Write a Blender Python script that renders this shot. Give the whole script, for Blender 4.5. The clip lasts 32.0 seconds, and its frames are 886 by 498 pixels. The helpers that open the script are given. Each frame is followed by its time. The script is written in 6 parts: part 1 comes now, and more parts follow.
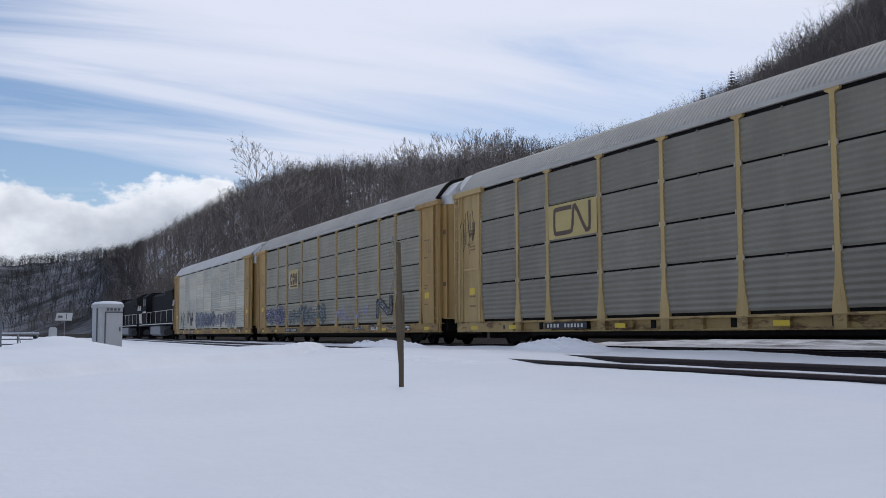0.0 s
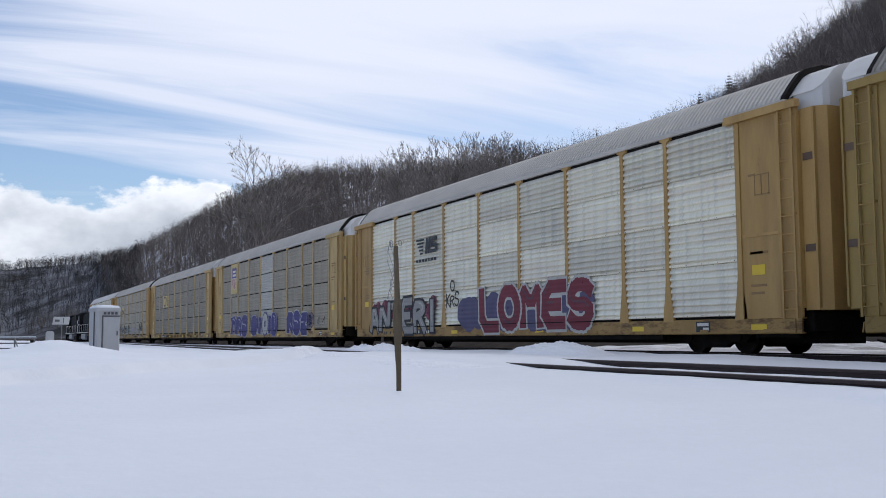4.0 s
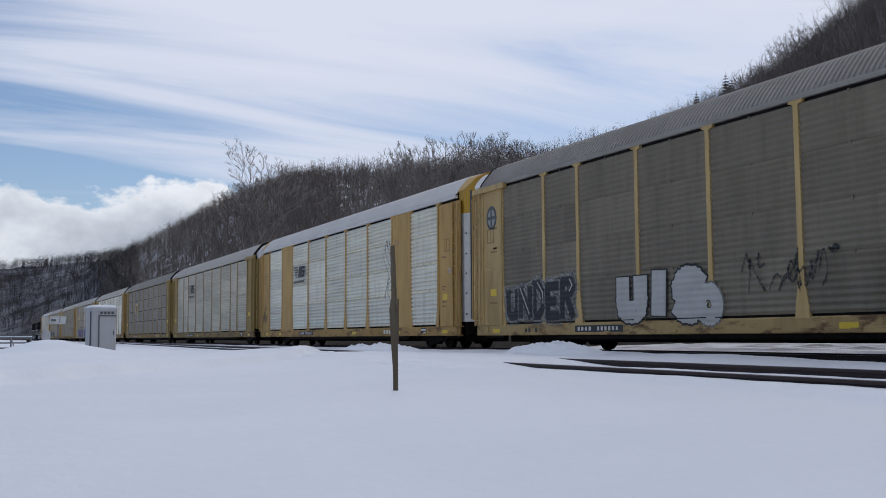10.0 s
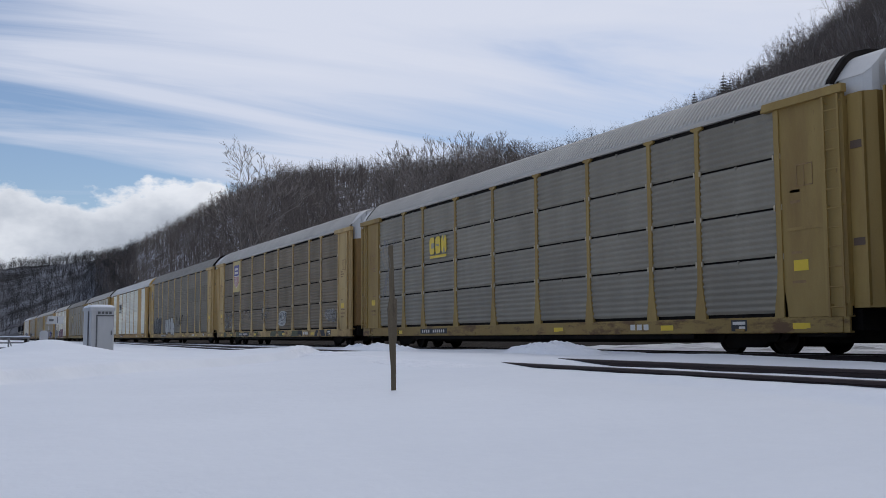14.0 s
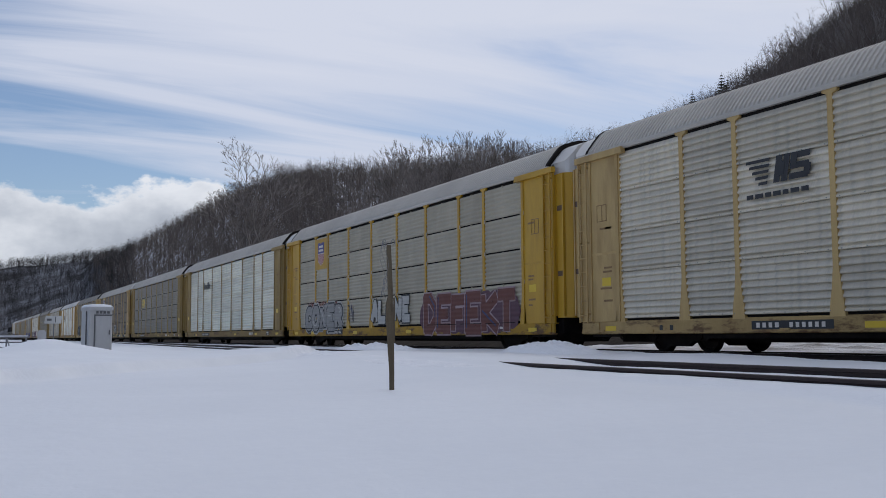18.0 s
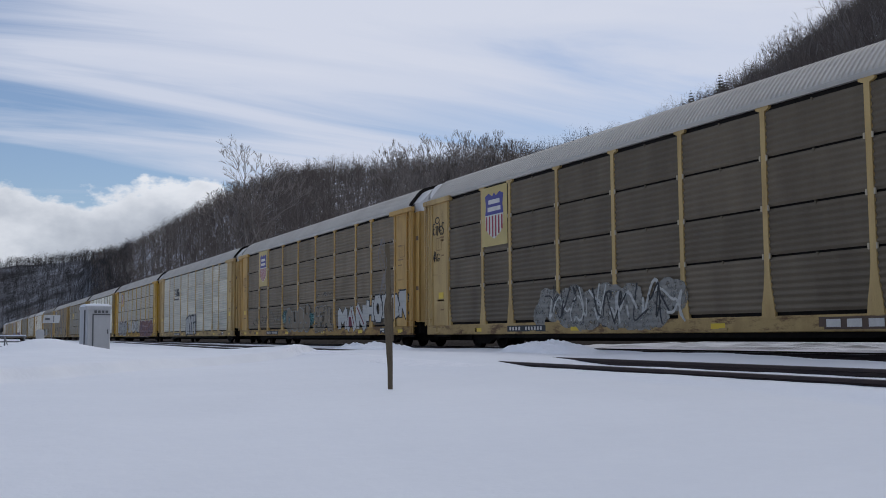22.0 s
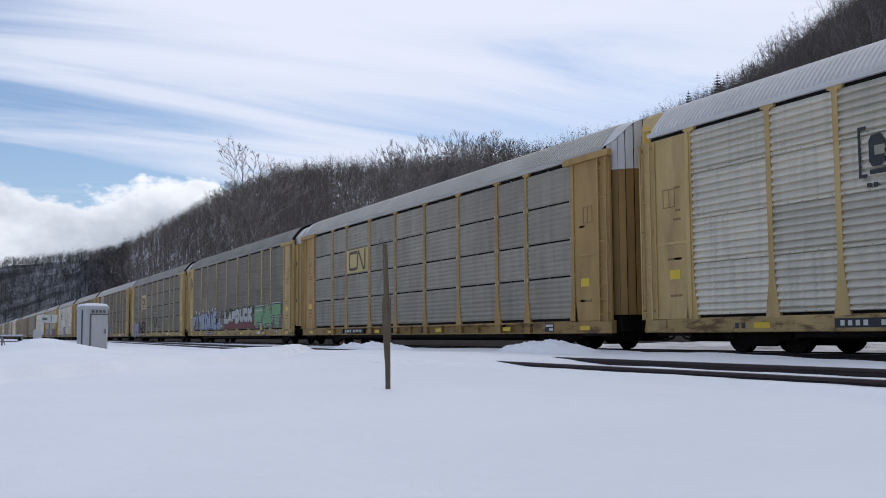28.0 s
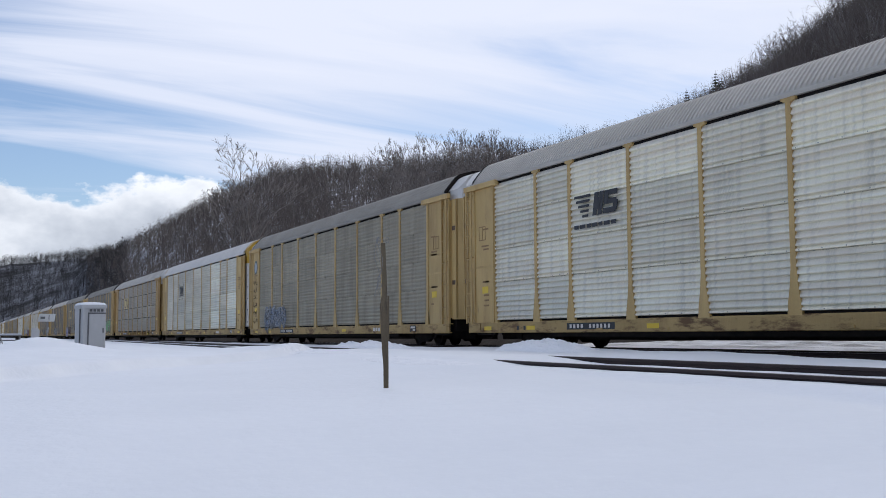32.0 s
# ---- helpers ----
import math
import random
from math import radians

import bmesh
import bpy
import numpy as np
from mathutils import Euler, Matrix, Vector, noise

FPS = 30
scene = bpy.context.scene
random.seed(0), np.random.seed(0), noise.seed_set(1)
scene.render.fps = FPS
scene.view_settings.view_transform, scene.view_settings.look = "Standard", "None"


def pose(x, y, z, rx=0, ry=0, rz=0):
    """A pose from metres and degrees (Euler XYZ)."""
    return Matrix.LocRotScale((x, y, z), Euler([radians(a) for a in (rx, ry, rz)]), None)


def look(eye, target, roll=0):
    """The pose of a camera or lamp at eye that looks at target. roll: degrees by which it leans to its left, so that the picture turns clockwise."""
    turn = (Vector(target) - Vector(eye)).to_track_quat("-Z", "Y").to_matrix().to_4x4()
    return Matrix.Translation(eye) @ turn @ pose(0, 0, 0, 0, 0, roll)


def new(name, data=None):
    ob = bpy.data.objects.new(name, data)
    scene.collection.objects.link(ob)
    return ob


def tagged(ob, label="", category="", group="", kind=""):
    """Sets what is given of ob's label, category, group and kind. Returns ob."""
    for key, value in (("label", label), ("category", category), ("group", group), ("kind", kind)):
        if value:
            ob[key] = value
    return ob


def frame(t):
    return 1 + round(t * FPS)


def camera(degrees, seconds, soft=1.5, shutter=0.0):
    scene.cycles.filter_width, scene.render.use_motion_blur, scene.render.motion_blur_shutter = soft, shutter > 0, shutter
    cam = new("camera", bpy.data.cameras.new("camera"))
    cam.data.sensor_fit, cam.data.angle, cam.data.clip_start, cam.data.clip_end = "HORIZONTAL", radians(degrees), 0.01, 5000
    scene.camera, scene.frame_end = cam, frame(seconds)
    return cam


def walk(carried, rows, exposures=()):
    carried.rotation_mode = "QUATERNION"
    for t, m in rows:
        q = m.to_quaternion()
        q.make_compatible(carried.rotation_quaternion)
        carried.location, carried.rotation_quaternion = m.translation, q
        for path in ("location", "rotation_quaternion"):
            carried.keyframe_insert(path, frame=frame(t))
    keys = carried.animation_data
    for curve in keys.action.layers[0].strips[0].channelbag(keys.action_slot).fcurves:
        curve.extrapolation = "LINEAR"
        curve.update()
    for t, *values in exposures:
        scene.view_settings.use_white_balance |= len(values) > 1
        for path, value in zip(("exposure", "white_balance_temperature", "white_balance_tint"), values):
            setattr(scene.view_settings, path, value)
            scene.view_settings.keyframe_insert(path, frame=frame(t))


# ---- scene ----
# ---------------- camera ----------------
EYE = (0.0, 0.0, 0.439)
cam = camera(47.2, 32.0, soft=0.9)


def aim(yaw, pitch):
    """A pose that looks yaw degrees right of the track and pitch degrees up."""
    a, b = radians(yaw), radians(pitch)
    far = (EYE[0] + 100 * math.sin(a) * math.cos(b), EYE[1] + 100 * math.cos(a) * math.cos(b), EYE[2] + 100 * math.sin(b))
    return look(EYE, far, -0.34)


walk(cam, [(t, aim(yaw, pitch)) for t, yaw, pitch in (
    (0, 24.725, 4.719), (0.5, 24.74, 4.761), (1, 24.758, 4.804), (1.5, 24.773, 4.845), (2, 24.787, 4.87),
    (2.5, 24.811, 4.893), (3, 24.832, 4.914), (3.5, 24.848, 4.932), (5.5, 24.918, 4.949), (6.5, 24.945, 4.948),
    (8, 24.99, 4.935), (9.5, 25.032, 4.924), (11, 25.078, 4.908), (12.5, 25.117, 4.906), (14, 25.162, 4.911),
    (16.5, 25.231, 4.9), (18, 25.262, 4.887), (19.5, 25.297, 4.864), (21, 25.327, 4.852), (22.5, 25.359, 4.85),
    (24, 25.387, 4.851), (25.5, 25.416, 4.85), (27.5, 25.461, 4.844), (29, 25.509, 4.82), (30, 25.537, 4.807),
    (31, 25.562, 4.793), (32, 25.583, 4.776))], exposures=(
    (0, -0.17, 6240, 11), (1, -0.10, 6240, 11), (2, 0.01, 6240, 11), (3, 0.01, 6240, 11), (6, -0.11, 6240, 11), (8, -0.03, 6240, 11), (9, -0.13, 6240, 11), (11, -0.33, 6240, 11), (13, -0.31, 6240, 11),
    (18, -0.37, 6240, 11), (22, -0.38, 6240, 11), (24, -0.19, 6240, 11), (25, -0.05, 6240, 11), (28, -0.07, 6240, 11), (29, -0.03, 6240, 11), (32, -0.03, 6240, 11)))

# ---------------- sky and sun ----------------
SUN_EL, SUN_AZ = radians(48), radians(75)     # azimuth to the right of the track


def link(tree, a, b):
    tree.links.new(a, b)


def node(tree, kind, **values):
    n = tree.nodes.new(kind)
    for key, value in values.items():
        n.inputs[key.replace("_", " ")].default_value = value
    return n


def maths(tree, op, a, b=None, c=None, clamp=False):
    n = tree.nodes.new("ShaderNodeMath")
    n.operation, n.use_clamp = op, clamp
    for i, v in enumerate((a, b, c)):
        if v is None:
            continue
        if isinstance(v, (int, float)):
            n.inputs[i].default_value = v
        else:
            link(tree, v, n.inputs[i])
    return n.outputs[0]


def ramp(tree, fac, stops):
    n = tree.nodes.new("ShaderNodeValToRGB")
    link(tree, fac, n.inputs["Fac"])
    while len(n.color_ramp.elements) < len(stops):
        n.color_ramp.elements.new(0.5)
    for e, (at, col) in zip(n.color_ramp.elements, stops):
        e.position, e.color = at, ((*col, 1) if not isinstance(col, (int, float)) else (col, col, col, 1))
    return n.outputs["Color"]


def mix(tree, fac, a, b):
    n = tree.nodes.new("ShaderNodeMix")
    n.data_type = "RGBA"
    for sock, v in ((n.inputs[0], fac), (n.inputs[6], a), (n.inputs[7], b)):
        if isinstance(v, (int, float)):
            sock.default_value = v
        elif isinstance(v, tuple):
            sock.default_value = (*v, 1)
        else:
            link(tree, v, sock)
    return n.outputs[2]


def build_world():
    w = bpy.data.worlds.new("sky")
    w.use_nodes = True
    scene.world = w
    t = w.node_tree
    t.nodes.clear()
    out, bg = t.nodes.new("ShaderNodeOutputWorld"), t.nodes.new("ShaderNodeBackground")
    sky = t.nodes.new("ShaderNodeTexSky")
    sky.sky_type, sky.sun_disc = "NISHITA", False
    sky.sun_elevation, sky.sun_rotation = SUN_EL, SUN_AZ
    sky.air_density, sky.dust_density = 1.0, 0.6
    blue = t.nodes.new("ShaderNodeVectorMath")
    blue.operation = "SCALE"
    blue.inputs["Scale"].default_value = 0.115
    deep = t.nodes.new("ShaderNodeVectorMath")
    deep.operation = "MULTIPLY"
    deep.inputs[1].default_value = (0.92, 0.98, 1.08)
    link(t, sky.outputs[0], deep.inputs[0])
    link(t, deep.outputs[0], blue.inputs[0])
    co = t.nodes.new("ShaderNodeTexCoord").outputs["Generated"]
    sep = t.nodes.new("ShaderNodeSeparateXYZ")
    link(t, co, sep.inputs[0])
    x, y, z = sep.outputs
    # high thin cloud: streaks on a flat layer overhead
    lift = maths(t, "MAXIMUM", maths(t, "ADD", z, 0.10), 0.03)
    u, v = maths(t, "DIVIDE", x, lift), maths(t, "DIVIDE", y, lift)
    flat = t.nodes.new("ShaderNodeCombineXYZ")
    link(t, u, flat.inputs[0]), link(t, v, flat.inputs[1])
    turn = t.nodes.new("ShaderNodeMapping")
    turn.inputs["Rotation"].default_value = (0, 0, radians(-62))
    turn.inputs["Scale"].default_value = (0.42, 1.7, 1)
    link(t, flat.outputs[0], turn.inputs["Vector"])
    streak = node(t, "ShaderNodeTexNoise", Scale=1.15, Detail=6.0, Roughness=0.55, Distortion=0.7)
    link(t, turn.outputs[0], streak.inputs["Vector"])
    veil = node(t, "ShaderNodeTexNoise", Scale=0.55, Detail=3.0, Roughness=0.5)
    link(t, flat.outputs[0], veil.inputs["Vector"])
    az = maths(t, "ARCTAN2", x, y)
    # thicker towards the sun, thinner low down along the valley
    low = maths(t, "MULTIPLY", maths(t, "SUBTRACT", 0.30, az, clamp=True), 1.15)
    low = maths(t, "MULTIPLY", low, maths(t, "ADD", 0.50, maths(t, "MULTIPLY", maths(t, "ADD", az, 0.55), 0.92, clamp=True), clamp=True))
    ahead = maths(t, "MULTIPLY", maths(t, "ADD", az, 0.22), 6.0, clamp=True)
    up = maths(t, "MULTIPLY", maths(t, "SUBTRACT", z, 0.15), 5.0, clamp=True)
    low = maths(t, "SUBTRACT", low, maths(t, "MULTIPLY", maths(t, "MULTIPLY", maths(t, "MULTIPLY", ahead, up), maths(t, "MULTIPLY", maths(t, "SUBTRACT", 0.55, az), 4.0, clamp=True)), 0.26))
    dens = maths(t, "ADD", maths(t, "MULTIPLY", streak.outputs[0], 1.35), maths(t, "SUBTRACT", maths(t, "MULTIPLY", veil.outputs[0], 0.45), 0.17))
    dens = maths(t, "SUBTRACT", dens, low)
    gap = maths(t, "MULTIPLY", maths(t, "SUBTRACT", 0.30, z, clamp=True), 0.55)
    dens = maths(t, "SUBTRACT", dens, maths(t, "MULTIPLY", gap, maths(t, "LESS_THAN", az, 10)))
    dens = maths(t, "ADD", dens, maths(t, "MULTIPLY", maths(t, "SUBTRACT", z, 0.19, clamp=True), 0.8))
    cirrus = ramp(t, dens, ((0.36, 0.05), (0.56, 0.50), (0.74, 0.86), (0.95, 1.0)))
    high = mix(t, cirrus, blue.outputs[0], (0.84, 0.875, 0.98))
    # a bank of heaped cloud low over the valley
    puff_in = t.nodes.new("ShaderNodeMapping")
    puff_in.inputs["Scale"].default_value = (1, 1, 1.7)
    link(t, co, puff_in.inputs["Vector"])
    puff = node(t, "ShaderNodeTexNoise", Scale=11.0, Detail=8.0, Roughness=0.55)
    link(t, puff_in.outputs[0], puff.inputs["Vector"])
    shade = node(t, "ShaderNodeTexNoise", Scale=6.0, Detail=5.0, Roughness=0.5)
    link(t, co, shade.inputs["Vector"])
    top = maths(t, "ADD", 0.078, maths(t, "MULTIPLY", puff.outputs[0], 0.125))
    deep_in = maths(t, "SUBTRACT", top, z)
    bank = maths(t, "MULTIPLY", deep_in, 140.0, clamp=True)
    tone = maths(t, "ADD", maths(t, "SUBTRACT", 0.86, maths(t, "MULTIPLY", deep_in, 6.0)), maths(t, "MULTIPLY", maths(t, "SUBTRACT", shade.outputs[0], 0.5), 1.5))
    body = ramp(t, tone, ((0.34, (0.42, 0.46, 0.53)), (0.56, (0.68, 0.72, 0.78)), (0.76, (1.0, 1.02, 1.05))))
    link(t, mix(t, bank, high, body), bg.inputs["Color"])
    bg.inputs["Strength"].default_value = 1.0
    link(t, bg.outputs[0], out.inputs["Surface"])


build_world()
lamp = bpy.data.lights.new("sun", "SUN")
lamp.energy, lamp.angle, lamp.color = 0.6, radians(14), (1.0, 0.95, 0.88)
sun = new("sun", lamp)
sun.matrix_basis = look((60 * math.sin(SUN_AZ), 60 * math.cos(SUN_AZ), 60 * math.tan(SUN_EL)), (0, 0, 0))


# ---------------- materials ----------------
def surface(name, base, other, rough=0.6, metal=0.0, scale=1.5, grain=30.0, bump=0.15, spread=0.5, streak=1.0,
            spots=None, spot_at=0.68, vary=0.0, depth=0.01, gloss_vary=0.15, runs=None, reach=1.0, lines=1.1):
    """A weathered surface: base and other mixed in blotches, fine grain, optional spots of rust or dirt."""
    m = bpy.data.materials.new(name)
    m.use_nodes = True
    t = m.node_tree
    b = t.nodes["Principled BSDF"]
    tc, info = t.nodes.new("ShaderNodeTexCoord"), t.nodes.new("ShaderNodeObjectInfo")
    shift = t.nodes.new("ShaderNodeVectorMath")
    shift.operation = "MULTIPLY_ADD"
    link(t, info.outputs["Random"], shift.inputs[0])
    shift.inputs[1].default_value = (31.0, 17.0, 23.0)
    link(t, tc.outputs["Object"], shift.inputs[2])
    st = t.nodes.new("ShaderNodeMapping")
    st.inputs["Scale"].default_value = (1, 1 / reach, 1 / streak)
    link(t, shift.outputs[0], st.inputs["Vector"])
    big = node(t, "ShaderNodeTexNoise", Scale=scale, Detail=5.0, Roughness=0.6)
    fine = node(t, "ShaderNodeTexNoise", Scale=grain, Detail=3.0, Roughness=0.6)
    link(t, st.outputs[0], big.inputs["Vector"]), link(t, shift.outputs[0], fine.inputs["Vector"])
    f = maths(t, "ADD", maths(t, "MULTIPLY", big.outputs[0], 0.75), maths(t, "MULTIPLY", fine.outputs[0], 0.25))
    f = ramp(t, f, ((0.5 - spread * 0.3, 0.0), (0.5 + spread * 0.3, 1.0)))
    col = mix(t, f, base, other)
    if spots:
        sp = node(t, "ShaderNodeTexNoise", Scale=scale * 3.1, Detail=6.0, Roughness=0.7)
        link(t, st.outputs[0], sp.inputs["Vector"])
        col = mix(t, ramp(t, sp.outputs[0], ((spot_at - 0.06, 0.0), (spot_at + 0.05, 1.0))), col, spots)
    if runs:      # long streaks of dirt washed down the side
        down = t.nodes.new("ShaderNodeMapping")
        down.inputs["Scale"].default_value = (1.1, lines, 0.28)
        link(t, shift.outputs[0], down.inputs["Vector"])
        wash = node(t, "ShaderNodeTexNoise", Scale=1.3, Detail=5.0, Roughness=0.65)
        link(t, down.outputs[0], wash.inputs["Vector"])
        col = mix(t, ramp(t, wash.outputs[0], ((0.48, 0.0), (0.78, 0.6))), col, runs)
    if vary:
        hue = t.nodes.new("ShaderNodeHueSaturation")
        link(t, maths(t, "ADD", 1 - vary, maths(t, "MULTIPLY", info.outputs["Random"], 2 * vary)), hue.inputs["Value"])
        link(t, col, hue.inputs["Color"])
        col = hue.outputs[0]
    link(t, col, b.inputs["Base Color"])
    link(t, maths(t, "ADD", rough - gloss_vary / 2, maths(t, "MULTIPLY", big.outputs[0], gloss_vary)), b.inputs["Roughness"])
    b.inputs["Metallic"].default_value = metal
    if rough >= 0.75:
        b.inputs["Specular IOR Level"].default_value = 0.08
    if bump:
        bp = node(t, "ShaderNodeBump", Strength=bump, Distance=depth)
        link(t, fine.outputs[0], bp.inputs["Height"])
        link(t, bp.outputs[0], b.inputs["Normal"])
    return m


RUST = (0.10, 0.045, 0.02)
GRIME = (0.045, 0.035, 0.028)
M = {}
STAIN = (0.20, 0.105, 0.035)
M["yellow"] = surface("faded_yellow_paint", (0.469, 0.291, 0.095), (0.378, 0.223, 0.064), 0.6, streak=4, spots=RUST, spot_at=0.72, vary=0.07, runs=STAIN)
M["yellow_sill"] = surface("grimy_faded_yellow_paint", (0.413, 0.257, 0.083), (0.302, 0.178, 0.051), 0.7, scale=0.55, streak=0.5, reach=1.8, spots=(0.135, 0.070, 0.026), spot_at=0.57, vary=0.06, runs=STAIN)
M["tan"] = surface("tan_yellow_paint", (0.562, 0.343, 0.098), (0.450, 0.266, 0.070), 0.6, streak=3, spots=RUST, spot_at=0.72, vary=0.06, runs=STAIN)
M["tan_sill"] = surface("grimy_tan_yellow_paint", (0.460, 0.279, 0.080), (0.334, 0.199, 0.051), 0.7, scale=0.55, streak=0.5, reach=1.8, spots=(0.135, 0.070, 0.026), spot_at=0.57, vary=0.06, runs=STAIN)
M["pale"] = surface("pale_yellow_paint", (0.558, 0.385, 0.152), (0.457, 0.304, 0.110), 0.6, streak=4, spots=RUST, spot_at=0.72, vary=0.07, runs=STAIN)
M["pale_sill"] = surface("grimy_pale_yellow_paint", (0.492, 0.338, 0.134), (0.366, 0.244, 0.087), 0.7, scale=0.55, streak=0.5, reach=1.8, spots=(0.135, 0.070, 0.026), spot_at=0.57, vary=0.06, runs=STAIN)
M["dull"] = surface("dull_ochre_paint", (0.348, 0.232, 0.066), (0.279, 0.178, 0.046), 0.65, streak=4, spots=RUST, spot_at=0.71, vary=0.07, runs=STAIN)
M["dull_sill"] = surface("grimy_ochre_paint", (0.325, 0.217, 0.062), (0.248, 0.158, 0.043), 0.7, scale=0.55, streak=0.5, reach=1.8, spots=(0.135, 0.070, 0.026), spot_at=0.57, vary=0.06, runs=STAIN)
M["bright"] = surface("bright_yellow_paint", (0.558, 0.324, 0.018), (0.468, 0.261, 0.018), 0.5, streak=4, spots=RUST, spot_at=0.73, vary=0.05, runs=(0.30, 0.15, 0.02))
M["bright_sill"] = surface("grimy_bright_yellow_paint", (0.491, 0.285, 0.016), (0.374, 0.209, 0.014), 0.7, scale=0.55, streak=0.5, reach=1.8, spots=(0.135, 0.070, 0.026), spot_at=0.57, vary=0.06, runs=STAIN)
M["grey"] = surface("grey_galvanised_panel", (0.369, 0.325, 0.235), (0.297, 0.261, 0.187), 0.55, 0.12, scale=0.9, streak=3, vary=0.07, bump=0.05)
M["lightgrey"] = surface("light_grey_panel", (0.477, 0.423, 0.313), (0.393, 0.346, 0.254), 0.55, 0.12, scale=0.9, streak=3, vary=0.08, bump=0.05)
M["brown"] = surface("soiled_grey_panel", (0.239, 0.184, 0.118), (0.170, 0.129, 0.079), 0.65, 0.15, scale=0.9, streak=4, vary=0.08, bump=0.05)
M["olive"] = surface("soiled_olive_panel", (0.234, 0.197, 0.138), (0.176, 0.148, 0.102), 0.65, 0.15, scale=0.9, streak=4, vary=0.08, bump=0.05, runs=(0.12, 0.092, 0.06), lines=2.5)
M["drab"] = surface("drab_soiled_panel", (0.365, 0.322, 0.235), (0.278, 0.246, 0.178), 0.65, 0.12, scale=0.9, streak=4, vary=0.08, bump=0.05, runs=(0.162, 0.131, 0.088), lines=2.5)
M["pewter"] = surface("tarnished_aluminium_panel", (0.645, 0.58, 0.455), (0.50, 0.446, 0.345), 0.5, 0.12, scale=0.9, streak=0.35, reach=5, vary=0.12, bump=0.05, runs=(0.282, 0.258, 0.206), lines=5.0)
M["umber"] = surface("dark_soiled_panel", (0.180, 0.140, 0.090), (0.126, 0.096, 0.061), 0.65, 0.15, scale=0.9, streak=4, vary=0.10, bump=0.05)
M["taupe"] = surface("faded_taupe_panel", (0.377, 0.331, 0.253), (0.290, 0.251, 0.189), 0.65, 0.1, scale=0.9, streak=4, vary=0.08, bump=0.05, runs=(0.197, 0.163, 0.116), lines=2.5)
M["slate"] = surface("dull_slate_panel", (0.297, 0.262, 0.197), (0.233, 0.203, 0.152), 0.6, 0.1, scale=0.9, streak=3, vary=0.07, bump=0.05)
M["white"] = surface("bare_aluminium_panel", (0.880, 0.846, 0.684), (0.740, 0.667, 0.538), 0.36, 0.45, scale=0.9, streak=0.3, reach=5, vary=0.14, bump=0.05, runs=(0.40, 0.385, 0.335), lines=5.0)
M["silver"] = surface("dull_aluminium_panel", (0.709, 0.640, 0.503), (0.557, 0.498, 0.391), 0.42, 0.35, scale=0.9, streak=0.35, reach=5, vary=0.14, bump=0.05, runs=(0.333, 0.319, 0.265), lines=5.0)
M["newpanel"] = surface("replaced_bright_panel", (0.496, 0.468, 0.414), (0.439, 0.414, 0.364), 0.55, 0.2)
M["roof"] = surface("galvanised_roof", (0.553, 0.513, 0.447), (0.458, 0.423, 0.369), 0.5, 0.2, scale=0.5, vary=0.05, bump=0.05)
M["darkroof"] = surface("weathered_roof", (0.345, 0.320, 0.275), (0.265, 0.243, 0.207), 0.6, 0.15, scale=0.5, vary=0.05, bump=0.05)
M["whiteroof"] = surface("white_roof_paint", (0.687, 0.657, 0.613), (0.591, 0.567, 0.530), 0.5, 0.1, scale=0.5, spots=(0.30, 0.28, 0.25), spot_at=0.76, bump=0.05)
M["rustyend"] = surface("rust_streaked_yellow", (0.352, 0.203, 0.050), (0.207, 0.104, 0.023), 0.6, streak=9, spots=RUST, spot_at=0.66, runs=(0.12, 0.055, 0.02))
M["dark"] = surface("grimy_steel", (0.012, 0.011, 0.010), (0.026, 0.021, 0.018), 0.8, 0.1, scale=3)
M["wheel"] = surface("wheel_steel", (0.016, 0.013, 0.012), (0.03, 0.023, 0.018), 0.75, 0.2, scale=4)
M["black"] = surface("black_stencil", (0.02, 0.02, 0.022), (0.035, 0.035, 0.037), 0.6)
M["whitep"] = surface("white_stencil", (0.716, 0.675, 0.604), (0.591, 0.558, 0.497), 0.6, scale=4)
M["brownp"] = surface("dark_brown_mark", (0.09, 0.055, 0.035), (0.13, 0.08, 0.05), 0.6)
M["blue"] = surface("blue_mark", (0.05, 0.045, 0.20), (0.07, 0.06, 0.26), 0.5)
M["red"] = surface("red_mark", (0.36, 0.045, 0.05), (0.28, 0.04, 0.05), 0.5)
M["plate"] = surface("pale_yellow_plate", (0.558, 0.423, 0.153), (0.486, 0.360, 0.126), 0.5, spots=GRIME, spot_at=0.78)
M["bracket"] = surface("cream_bracket", (0.572, 0.486, 0.348), (0.458, 0.378, 0.257), 0.6, scale=5)
M["stencil"] = surface("faded_brown_stencil", (0.20, 0.115, 0.045), (0.30, 0.18, 0.07), 0.65, scale=6)
M["reflector"] = surface("yellow_reflector", (0.75, 0.52, 0.02), (0.66, 0.45, 0.02), 0.4)


def paint(name, col):
    if name not in M:
        M[name] = surface(name, col, tuple(c * 0.7 for c in col), 0.55, scale=2.2, spread=0.9, grain=14)
    return M[name]


